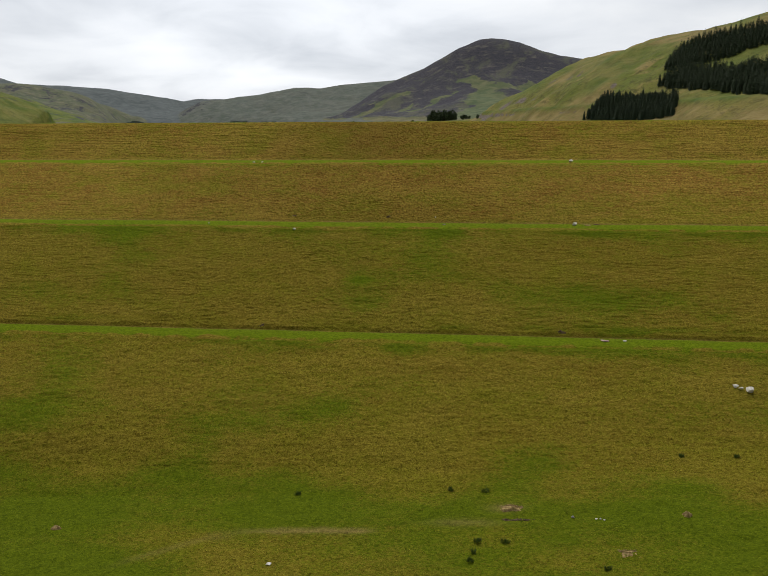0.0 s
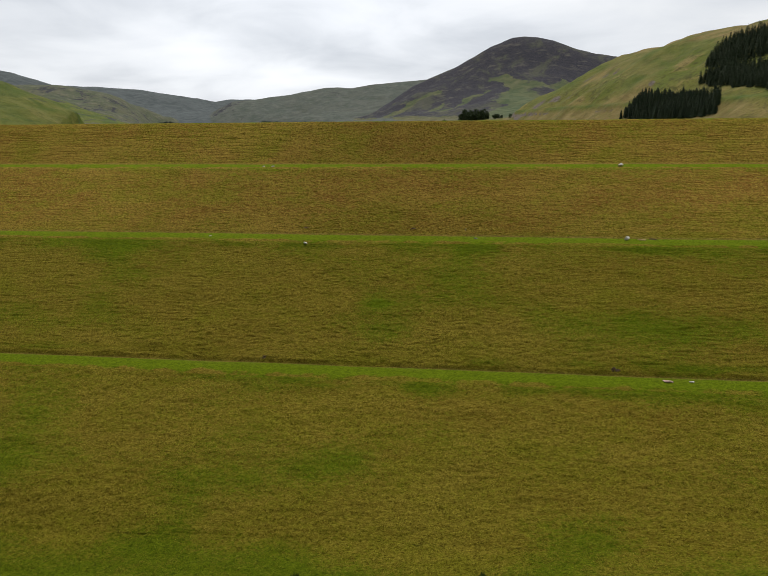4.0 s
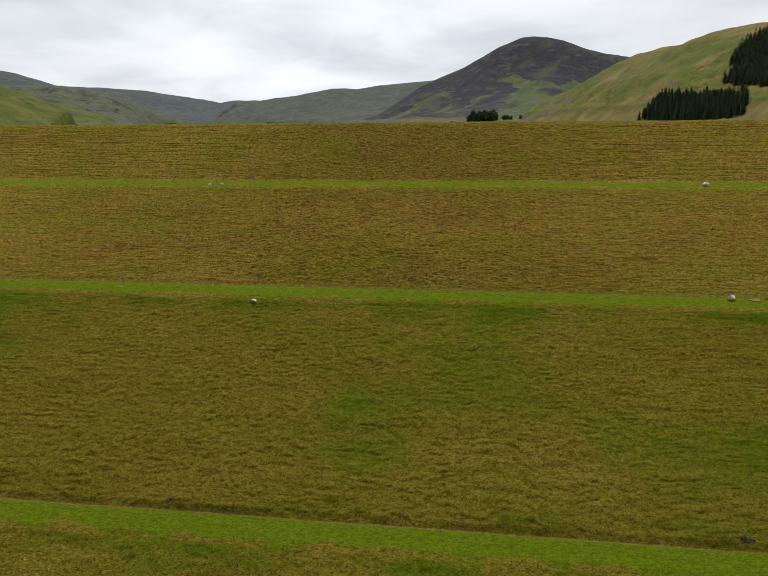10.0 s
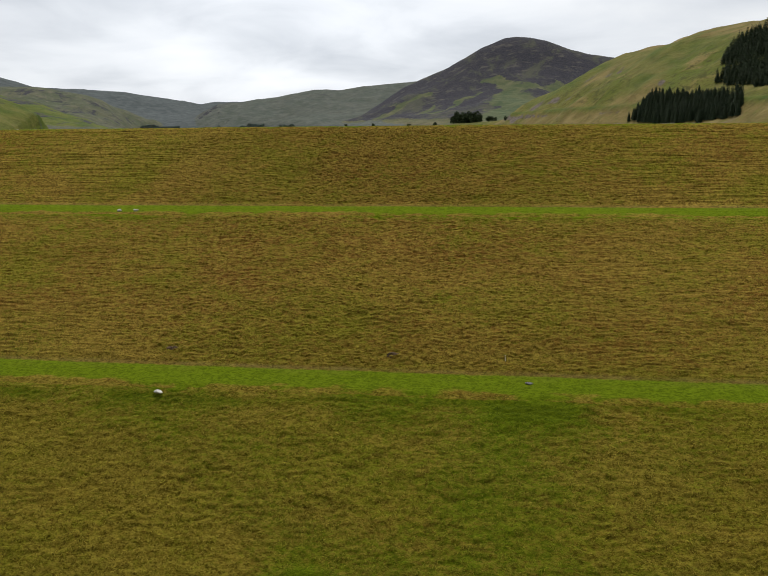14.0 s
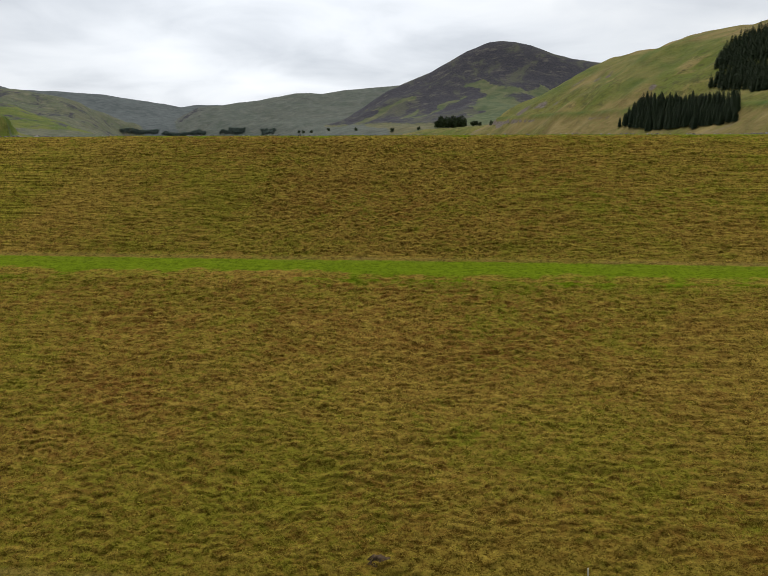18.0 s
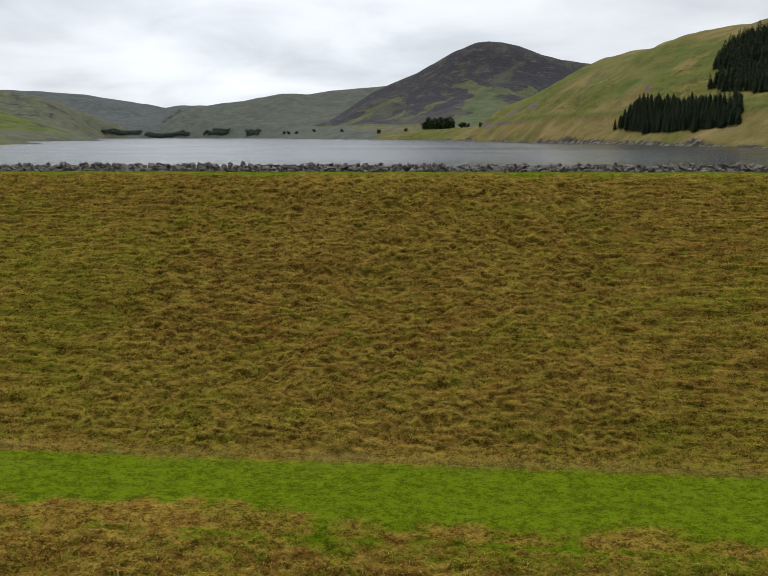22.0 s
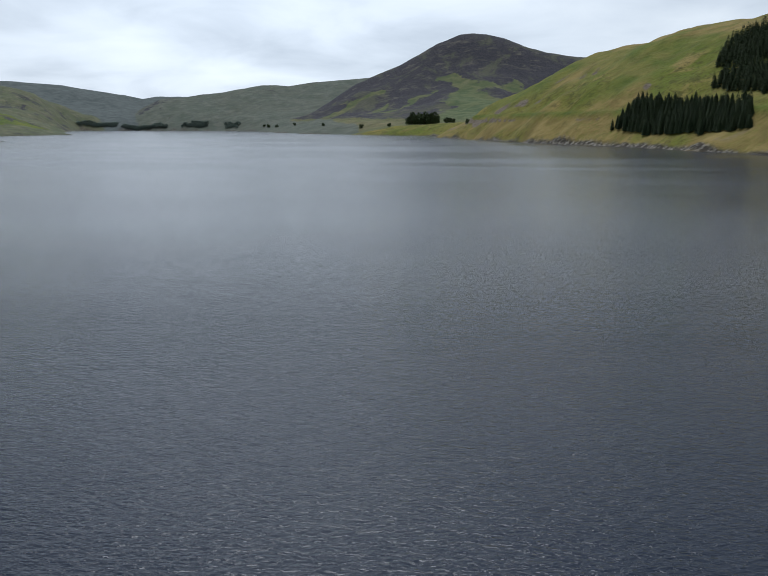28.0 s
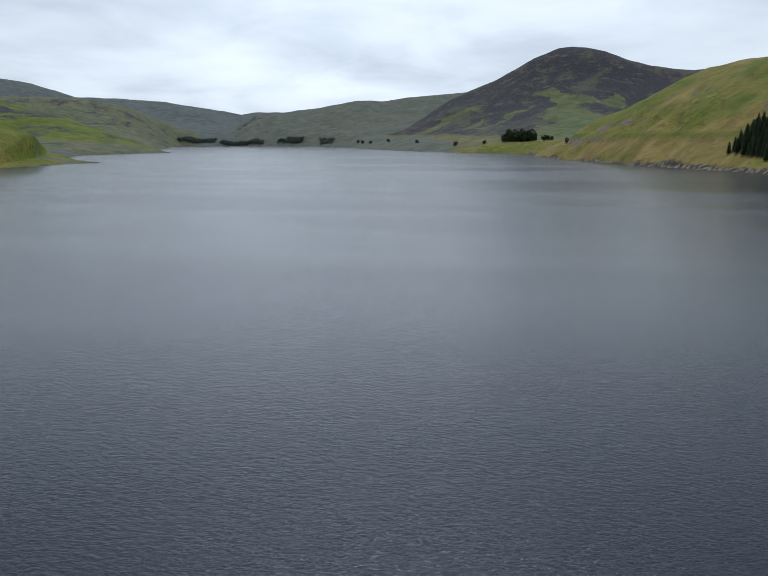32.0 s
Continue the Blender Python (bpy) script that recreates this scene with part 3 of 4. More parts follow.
def ledges(x, d):
    """Little sheep-worn terraces: 0 at the back of each tread, rising to 1 at its lip."""
    gap = np.interp(d, [0, 30, 62, 110], [0.23, 0.30, 0.38, 0.54])
    phase = d / gap + 1.0 * rough(x / (4.0 * gap), d / (2.4 * gap), 46, 2) + 0.35 * grain(x / (0.9 * gap), d / gap, 49)
    u = phase - np.floor(phase)
    return u * step(1.0, 0.84, u), gap


def lumps(x, d, y):
    f = flatness(y)
    lip, gap = ledges(x, d)
    big = 0.25 * rough(x / 9, d / 5, 40, 3)
    worn_in = (0.2 + 0.8 * step(-0.6, 0.5, rough(x / (2.6 * gap), d / (1.6 * gap), 43, 3))) * (1 - 0.45 * step(25, 60, np.abs(x)) * (d < 62))
    tus = (0.40 + 0.14 * step(28, 40, d) - 0.08 * step(60, 70, d)) * gap * lip * worn_in + (0.30 - 0.10 * step(28, 40, d)) * gap * rough(x / (1.0 * gap), d / (0.7 * gap), 45, 2) + 0.05 * rough(x / 1.6, d / 0.8, 41, 3)
    mow = 0.022 * rough(x / 0.5, d / 0.4, 42, 2)
    return (big * 0.6 + tus) * (1 - f) + (mow + 0.2 * big) * f


def turf_layers(x, y):
    wob = y + 0.7 * grain(x / 2.6, y / 1.6, 54) + 0.45 * grain(x / 0.8, y / 0.7, 55)
    f = np.where(y > -14, flatness(y + 0.5 * grain(x / 1.4, y, 56)), np.minimum(flatness(y + 0.6), flatness(wob - 0.5)))
    lush = (0.95 - 0.40 * step(-7.4, -6.2, y) - 0.06 * step(-4.0, -2.5, y) - 0.28 * step(-8.0, -11.5, y + 0.9 * grain(x / 2.2, y / 1.2, 65)) * (y > -14)) * f
    for outer, spread, amount in ((-30.0, 2.0, 0.5), (-57.8, 3.5, 0.48), (-93.1, 5, 0.5)):
        lush = lush + amount * np.exp(-np.maximum(outer - y, 0) / spread) * (y < outer)
    lush = lush + 0.2 * step(-93, -113, y) + 0.55 * step(-119, -134, y + 3 * grain(x / 14, y / 6, 67)) - 0.14 * np.exp(-(((x - 28) / 20) ** 2)) * step(-95, -100, y) + 0.12 * step(38, 62, np.abs(x - 26)) * step(-95, -100, y)
    lush = lush + 0.22 * step(-57, -60, y) * step(-88, -78, y)
    for cx, cy, r, a in ((1.1, -74.6, 2.0, 0.6), (14, -69, 5, 0.25), (-28, -70, 7, 0.2), (-30, -45, 9, -0.2), (6, -80, 5, 0.2), (17, -13.5, 2.2, 0.2)):
        lush = lush + a * np.exp(-((x - cx) ** 2 + (1.6 * (y - cy)) ** 2) / r**2)
    angle = np.exp(-(((y + 86.9 + 0.5 * grain(x / 5, y / 3, 62)) / 0.9) ** 2)) * step(-0.9, 0.1, grain(x / 7, 0 * x, 60))
    angle = angle + 0.5 * np.exp(-(((y + 94.6) / 1.3) ** 2)) * step(-0.3, 0.6, grain(x / 5, y, 63)) + 0.55 * np.exp(-(((y + 58.9) / 0.9) ** 2)) * step(-0.5, 0.6, grain(x / 6, y, 64))
    lush = lush + 0.4 * angle + 0.16 * grain(x / 11, y / 7, 50) * (1 - f) + (0.20 + 0.16 * step(-34, -60, y)) * rough(x / 17, y / 10, 59, 3) * (1 - f)
    rust = 0.35 + 0.35 * step(-29, -32, y) * step(-54, -48, y) + 0.4 * np.exp(-(((x - 52) / 24) ** 2 + ((y + 74) / 14) ** 2)) + 0.35 * np.exp(-(((x + 38) / 20) ** 2 + ((y + 38) / 9) ** 2)) + 0.45 * rough(x / 15, y / 7, 51, 3)
    worn = np.exp(-(((y + 4.35 - 0.3 * grain(x / 6, 0 * x, 52)) / 1.0) ** 2)) * (0.8 + 0.3 * grain(x / 3.5, y / 1.5, 53))
    for inner in (-25.5, -52.9, -88.4):
        worn = worn + 0.7 * np.exp(-(((y - inner + 0.2) / 0.2) ** 2)) * (0.6 + 0.4 * grain(x / 2, y, 57)) + 0.10 * step(inner - 2.6, inner - 0.4, y) * step(inner + 0.3, inner, y) * step(-0.3, 0.6, rough(x / 2.4, y / 0.9, 66, 2))
    # at the foot: a trodden straw strip and the thin line of an old path
    worn = worn + 0.95 * np.exp(-(((y + 136.8) / 0.55) ** 2)) * step(-12, 1, x) * step(13, 9.5, x) + 0.5 * np.exp(-(((y + 134.8) / 0.8) ** 2)) * np.exp(-(((x - 24) / 4.5) ** 2)) + 0.6 * np.exp(-(((y + 131.3) / 0.9) ** 2)) * np.exp(-(((x - 29.5) / 2.2) ** 2))
    worn = worn + 0.3 * np.exp(-(((y + 138 + 0.62 * np.maximum(-11 - x, 0)) / 0.8) ** 2)) * step(-24, -18, x) * step(-6, -10, x)
    rank = step(-40, -66, y + 3 * grain(x / 20, y / 9, 58)) * 0.8 + 0.2 * step(-100, -128, y)
    return {"lush": np.clip(lush, 0, 1.2), "rust": np.clip(rust, 0, 1), "worn": np.clip(worn, 0, 1), "rank": np.clip(rank * (1 - 0.5 * f) + 0.9 * angle, 0, 1)}


def turf_place(x, d, sink=0.0):
    """Points on the lumpy turf, and the layers for its material."""
    _, y, z = dam_place(x, d)
    push = lumps(x, d, y) - sink
    tilt = np.interp(d, (run[1:] + run[:-1]) / 2, np.arctan2(-np.diff(sz), -np.diff(sy)))
    return y - push * np.sin(tilt), z + push * np.cos(tilt), y, tilt


pts, quads, tags, base = [], [], collections.defaultdict(list), 0
for d0, d1, gap, widths in STRETCHES:
    DL, DX = np.meshgrid(np.append(np.arange(d0, d1, gap), d1), across_steps(widths), indexing="ij")
    DY, DZ, plain_y, _ = turf_place(DX, DL, 0.05 * (DL > d1 - 0.2))
    index = np.arange(DX.size).reshape(DX.shape) + base
    pts.append(np.stack([DX, DY, DZ], -1).reshape(-1, 3))
    quads.append(np.stack([index[:-1, :-1], index[:-1, 1:], index[1:, 1:], index[1:, :-1]], -1).reshape(-1, 4))
    for key, v in turf_layers(DX, plain_y).items():
        tags[key].append(v.ravel())
    base += DX.size
dam = flat_mesh("dam_embankment", np.concatenate(pts), np.concatenate(quads)[:, ::-1], TURF, {k: np.concatenate(v) for k, v in tags.items()})
tagged(dam, "tall stepped dam embankment under olive and brown grass", "dam", kind="structure")


def dam_surface(x, y):
    """Height of the turf at a place on the dam."""
    x, y = np.atleast_1d(np.asarray(x, float)), np.atleast_1d(np.asarray(y, float))
    d = np.interp(-y, -sy, run)
    _, yy, zz = dam_place(x, d)
    return zz + lumps(x, d, yy) * 1.1


# ---- grass standing on the dam: matted, drooping blades, thinning out to the sides ----
def blades(d0, d1, dense, half, per_m, length, width, lift, seed):
    rng = np.random.default_rng(seed)
    count = int((d1 - d0) * 2 * half * per_m * 1.9)
    x, d = rng.uniform(-half, half, count), rng.uniform(d0, d1, count)
    share = np.clip(1.0 - (np.abs(x) - dense) / (half - dense), 0.0, 1.0) ** 1.4
    share = np.where(np.abs(x) < dense, 1.0, 0.1 + 0.9 * share)
    lip, gap = ledges(x, d)
    clump = 1.7 * (lip - 0.45) + 0.9 * rough(x / (1.0 * gap), d / (0.7 * gap), 45, 2)
    keep = (rng.random(count) < share) & (clump > rng.uniform(-1.5, 1.3, count))
    x, d, share, clump = x[keep], d[keep], share[keep], clump[keep]
    m = len(x)
    y, z, plain_y, t = turf_place(x, d)
    f = flatness(plain_y)
    tuft = np.clip(0.5 + 0.34 * rough(x / (1.6 * length), d / (0.8 * length), 47, 2) + rng.normal(0, 0.16, m), 0, 1)
    out_n = np.stack([0 * t, -np.sin(t), np.cos(t)], -1)
    down = np.stack([0 * t, -np.cos(t), -np.sin(t)], -1)
    comb = 1.6 * rough(x / 1.1, d / 0.9, 48, 2)
    a = rng.normal(0, 0.9, m) + comb
    way = np.sin(a)[:, None] * np.array([[1.0, 0, 0]]) + (np.cos(a) + 0.25)[:, None] * down
    way /= np.linalg.norm(way, axis=1, keepdims=True)
    side_v = np.cross(out_n, way)
    grow = share**-0.3 * (1 - 0.35 * f) * rng.uniform(0.55, 1.3, m)
    size = (length * grow)[:, None]
    w = (width * rng.uniform(0.6, 1.3, m) * share**-0.3)[:, None]
    rise = (lift * rng.uniform(0.5, 1.4, m))[:, None]
    root = np.stack([x, y, z], -1) - 0.01 * out_n
    middle = root + way * size * 0.45 + out_n * size * rise
    tip = root + way * size * rng.uniform(0.8, 1.0, (m, 1)) + out_n * size * rise * rng.uniform(0.1, 0.9, (m, 1))
    leaf = np.stack([root, middle - side_v * w, middle + side_v * w, tip], 1)
    layers = {k: np.repeat(v, 4) for k, v in turf_layers(x, plain_y).items()}
    layers["tuft"] = np.repeat(tuft, 4)
    index = 4 * np.arange(m)[:, None]
    return leaf.reshape(-1, 3), np.concatenate([index + [0, 1, 2], index + [1, 3, 2]], 1).reshape(-1, 3), layers


GRASS = [  # stretch of the face, full and thin half widths, blades a square metre, blade length, half width, lift
    (0.2, 13.0, 9, 28, 190, 0.10, 0.0065, 0.60),
    (12.8, 30.0, 11, 32, 230, 0.16, 0.0080, 0.36),
    (29.6, 34.6, 16, 60, 90, 0.10, 0.008, 0.45),
    (34.4, 60.5, 21, 60, 66, 0.22, 0.014, 0.42),
    (60.0, 66.0, 34, 100, 26, 0.16, 0.014, 0.45),
    (65.5, 100.5, 38, 110, 15, 0.36, 0.026, 0.42),
    (100.0, 106.0, 60, 125, 8, 0.26, 0.03, 0.45),
    (105.0, 165.0, 62, 130, 4.5, 0.48, 0.042, 0.42),
]
pts, tris, tags, base = [], [], collections.defaultdict(list), 0
for k, row in enumerate(GRASS):
    p, tri, layers = blades(*row, seed=900 + k)
    pts.append(p)
    tris.append(tri + base)
    base += len(p)
    for key, v in layers.items():
        tags[key].append(v)
grass = flat_mesh("grass", np.concatenate(pts), np.concatenate(tris), BLADES, {k: np.concatenate(v) for k, v in tags.items()}, smooth=False)
tagged(grass, "matted olive and straw coloured grass on the dam", "grass", kind="stuff")


# ---- riprap: heaped stones along the upstream edge ----
def stone_mesh(name, seed, size=(1, 1, 1), points=15, boxy=0.5, worn=0.014):
    """An angular broken stone about one metre across."""
    rng = random.Random(seed)
    bm = bmesh.new()
    for _ in range(points):
        v = Vector([rng.gauss(0, 1) for _ in range(3)]).normalized()
        big = max(abs(c) for c in v)
        v = v * (1 - boxy) + v / big * boxy * 0.8
        bm.verts.new([0.5 * c * k * rng.uniform(0.82, 1.1) for c, k in zip(v, size)])
    bmesh.ops.convex_hull(bm, input=bm.verts)
    loose = [v for v in bm.verts if not v.link_faces]
    bmesh.ops.delete(bm, geom=loose, context="VERTS")
    if worn:
        bmesh.ops.bevel(bm, geom=list(bm.edges), offset=worn, segments=1, affect="EDGES", clamp_overlap=True)
    me = bpy.data.meshes.new(name)
    bm.to_mesh(me)
    bm.free()
    return me


STONES = []
for k in range(14):
    me = stone_mesh("stone", 100 + k, (1.0 + 0.22 * (k % 3), 0.85 + 0.1 * (k % 4), 0.74 + 0.1 * (k % 5)), 12 + k % 5, 0.5 + 0.07 * (k % 6), 0.018)
    me.materials.append(STONE)
    STONES.append(me)
RAW = {me.name: stone_mesh("raw", 100 + k, (1.0 + 0.22 * (k % 3), 0.85 + 0.1 * (k % 4), 0.74 + 0.1 * (k % 5)), 12 + k % 5, 0.5 + 0.07 * (k % 6), 0) for k, me in enumerate(STONES)}

# bank beneath the stones: y, z from the grass over the top and down into the water
BANK = [(-0.75, -0.16), (-0.3, -0.04), (0.5, 0.14), (1.5, 0.34), (2.9, 0.46), (4.2, -0.1), (17.5, -9.4)]
by, bz = np.array(BANK).T
brun = np.concatenate([[0], np.cumsum(np.hypot(np.diff(by), np.diff(bz)))])
bl, bx = np.meshgrid(np.concatenate([np.linspace(0, 6, 16), np.linspace(6.6, brun[-1], 26)]), np.linspace(-280, 280, 600), indexing="ij")
bank = sheet("riprap_bank", bx, np.interp(bl, brun, by) + 0.1 * grain(bx, bl, 61), np.interp(bl, brun, bz) - 0.62 + 0.15 * rough(bx, bl * 1.3, 62, 2), HEAP, smooth=False)
tagged(bank, "bank of heaped dark grey angular stones along the crest", "riprap", kind="structure")
rng = random.Random(7)
heap = []
single = 0
d = 0.22
while d < brun[-1] - 0.4:
    front = d < 4.0
    pitch = 0.27 if front else 0.7
    far = 100.0 if d < 5 else 45.0
    x = rng.random() - far
    reach_x = far
    while x < reach_x:
        size = rng.choice((0.22, 0.26, 0.32, 0.38, 0.42, 0.46, 0.5, 0.56, 0.64, 0.8)) * (1.0 if front else 1.15)
        if abs(x) > 24:
            size *= 1.2
        dd = max(0.0, d + rng.uniform(-0.2, 0.2) + 0.25 * math.sin(0.55 * x) * (d < 0.8))
        y, z = float(np.interp(dd, brun, by)), float(np.interp(dd, brun, bz))
        turn = Euler((rng.uniform(-0.7, 0.7), rng.uniform(-0.7, 0.7), rng.uniform(0, 6.3)))
        m = Matrix.LocRotScale((x, y + rng.uniform(-0.08, 0.08), z + rng.uniform(-0.12, 0.34) - 0.45 * max(size - 0.5, 0)), turn, (size, size * rng.uniform(0.8, 1.1), size * rng.uniform(0.75, 1.05)))
        me = STONES[rng.randrange(len(STONES))]
        if front and -7.0 < x < 5.0 and single < 300:
            ob = new("stone", me)
            ob.matrix_world = m
            ob.parent = bank
            single += 1
        else:
            heap.append((me, m))
        x += size * rng.uniform(0.66, 1.0)
    d += pitch * rng.uniform(0.85, 1.1)
shapes = {}
for key, me in RAW.items():
    co = np.empty(len(me.vertices) * 3, np.float32)
    me.vertices.foreach_get("co", co)
    me.calc_loop_triangles()
    tri = np.empty(len(me.loop_triangles) * 3, np.int32)
    me.loop_triangles.foreach_get("vertices", tri)
    shapes[key] = (co.reshape(-1, 3), tri.reshape(-1, 3))
pts, tris, base = [], [], 0
for me, m in heap:
    co, tri = shapes[me.name]
    mm = np.array(m)
    pts.append(co @ mm[:3, :3].T + mm[:3, 3])
    tris.append(tri + base)
    base += len(co)
rest = flat_mesh("stones", np.concatenate(pts), np.concatenate(tris), HEAP, smooth=False)
rest.parent = bank
tagged(rest, kind="stuff")
for me in RAW.values():
    bpy.data.meshes.remove(me)


# ---- conifer woods ----
def conifer(seed, height=17.0, spread=2.7, gap=0.045, most=7):
    """A spruce: tapered trunk and a ragged crown of drooping boughs."""
    rng = random.Random(seed)
    top = new("conifer")
    bm = bmesh.new()
    bmesh.ops.create_cone(bm, cap_ends=True, segments=7, radius1=0.24, radius2=0.04, depth=height * 0.96, matrix=Matrix.Translation((0, 0, height * 0.48)))
    part("trunk", bm, BARK, top)
    bm = bmesh.new()
    z = height * 0.07
    while z < height * 0.985:
        k = 1 - z / height
        arms = most if k > 0.15 else 5
        for a in range(arms):
            turn = a * 6.283 / arms + rng.uniform(-0.5, 0.5)
            long = 1.2 * spread * (k**0.52) * rng.uniform(0.66, 1.15) + 0.12
            c, s_ = math.cos(turn), math.sin(turn)
            wide = long * rng.uniform(0.28, 0.42) + 0.1
            drop = long * rng.uniform(0.22, 0.5)
            lift = long * rng.uniform(0.05, 0.22)
            root = bm.verts.new((0, 0, z + 0.15))
            m1 = bm.verts.new((c * long * 0.55 - s_ * wide, s_ * long * 0.55 + c * wide, z + lift - drop * 0.55))
            m2 = bm.verts.new((c * long * 0.55 + s_ * wide, s_ * long * 0.55 - c * wide, z + lift - drop * 0.55))
            ridge = bm.verts.new((c * long * 0.6, s_ * long * 0.6, z + lift + 0.12 * long))
            tip = bm.verts.new((c * long, s_ * long, z - drop * 0.6))
            for f in ((root, m1, ridge), (root, ridge, m2), (ridge, m1, tip), (ridge, tip, m2), (root, m2, m1), (m1, m2, tip)):
                bm.faces.new(f)
        z += height * gap * rng.uniform(0.8, 1.2)
    tipv = bm.verts.new((0, 0, height))
    ring = [bm.verts.new((0.18 * math.cos(a), 0.18 * math.sin(a), height * 0.95)) for a in (0, 2.1, 4.2)]
    for a in range(3):
        bm.faces.new((ring[a], ring[(a + 1) % 3], tipv))
    part("crown", bm, NEEDLE, top)
    return top


def ground_at(x, y):
    return float(land(np.array([float(x)]), np.array([float(y)]))[0])


SORTS = [conifer(k, 11.8 + 1.1 * (k % 4), 2.3 + 0.2 * (k % 3)) for k in range(5)]
for ob in SORTS:
    tagged(ob, "dark green spruce in a dense plantation", "conifer", "spruces in the plantations")


def inside(x, y, ring):
    hit = False
    for (ax, ay), (bx_, by_) in zip(ring, ring[1:] + ring[:1]):
        if (ay > y) != (by_ > y) and x < (bx_ - ax) * (y - ay) / (by_ - ay) + ax:
            hit = not hit
    return hit


WOODS = [
    (4.7, [(157, 852), (176, 780), (195, 712), (224, 648), (238, 688), (225, 745), (212, 790), (184, 858)]),
    (5.2, [(234, 800), (254, 726), (270, 632), (281, 540), (322, 560), (318, 650), (296, 740), (268, 815)]),
    (5.6, [(250, 836), (287, 797), (318, 776), (347, 754), (400, 710), (430, 760), (380, 820), (320, 880), (285, 905)]),
]
rng = random.Random(3)
used, singles, bulk = set(), 0, []
for gap, ring in WOODS:
    xs, ys = [p[0] for p in ring], [p[1] for p in ring]
    spots = []
    y = min(ys)
    while y < max(ys):
        x = min(xs) + (rng.random()) * gap
        while x < max(xs):
            px, py = x + rng.uniform(-1.5, 1.5), y + rng.uniform(-1.5, 1.5)
            if inside(px, py, ring):
                spots.append((px, py))
            x += gap
        y += gap
    for px, py in sorted(spots, key=lambda p: p[0] + 0.25 * p[1]):
        which = rng.randrange(len(SORTS))
        k = rng.uniform(0.8, 1.12)
        m = pose(px, py, ground_at(px, py) - 0.3, 0, 0, rng.uniform(0, 360)) @ Matrix.Diagonal((k * 1.15, k * 1.15, k * rng.uniform(0.92, 1.1), 1))
        if which not in used:
            used.add(which)
            SORTS[which].matrix_world = m
        elif singles < 290:
            ob = copy_thing(SORTS[which], Matrix.Identity(4))
            ob.matrix_world = m
        else:
            bulk.append((which, m))
        singles += 1


def mesh_arrays(me):
    co = np.empty(len(me.vertices) * 3, np.float32)
    me.vertices.foreach_get("co", co)
    me.calc_loop_triangles()
    tri = np.empty(len(me.loop_triangles) * 3, np.int32)
    me.loop_triangles.foreach_get("vertices", tri)
    return co.reshape(-1, 3), tri.reshape(-1, 3)


def joined(name, pieces, material):
    pts, tris, base = [], [], 0
    for (co, tri), m in pieces:
        mm = np.array(m)
        pts.append(co @ mm[:3, :3].T + mm[:3, 3])
        tris.append(tri + base)
        base += len(co)
    return flat_mesh(name, np.concatenate(pts), np.concatenate(tris), material, smooth=False)


crowns = []
for k in range(5):
    spare = conifer(k, 11.8 + 1.1 * (k % 4), 2.3 + 0.2 * (k % 3), 0.075, 6)
    crowns.append(mesh_arrays([c for c in spare.children if c.name.startswith("crown")][0].data))
    for ob in list(spare.children) + [spare]:
        bpy.data.objects.remove(ob)
wood = joined("spruce_wood", [(crowns[k], m) for k, m in bulk], NEEDLE)
tagged(wood, "dense dark spruce plantation across the hillside", "woodland", kind="stuff")


def broad_tree(seed, height=9.0):
    """A rounded hillside tree: trunk, limbs and a crown of leaf sprays with gaps."""
    rng = random.Random(seed)
    top = new("tree")
    bm = bmesh.new()
    bmesh.ops.create_cone(bm, cap_ends=True, segments=7, radius1=0.3, radius2=0.12, depth=height * 0.5, matrix=Matrix.Translation((0, 0, height * 0.25)))
    for k in range(5):
        a = k * 1.26 + rng.uniform(-0.3, 0.3)
        m = Matrix.Translation((0, 0, height * 0.36)) @ Euler((0.75, 0, a)).to_matrix().to_4x4() @ Matrix.Translation((0, 0, height * 0.16))
        bmesh.ops.create_cone(bm, cap_ends=True, segments=5, radius1=0.11, radius2=0.03, depth=height * 0.34, matrix=m)
    part("trunk", bm, BARK, top)
    bm = bmesh.new()
    lobes = [(rng.uniform(-0.3, 0.3) * height, rng.uniform(-0.3, 0.3) * height, rng.uniform(0.2, 0.8) * height, rng.uniform(0.17, 0.28) * height) for _ in range(11)]
    for _ in range(440):
        cx, cy, cz, r = rng.choice(lobes)
        v = Vector([rng.gauss(0, 1) for _ in range(3)]).normalized() * r * rng.uniform(0.6, 1.05)
        c = Vector((cx, cy, cz)) + v
        u = Vector([rng.gauss(0, 1) for _ in range(3)]).normalized() * height * 0.085
        w = Vector([rng.gauss(0, 1) for _ in range(3)]).normalized() * height * 0.085
        bm.faces.new([bm.verts.new(c + q) for q in (-u, w, u, -w)])
    part("crown", bm, LEAF, top)
    return top


BROAD = [broad_tree(50 + k, 8.0 + k) for k in range(3)]
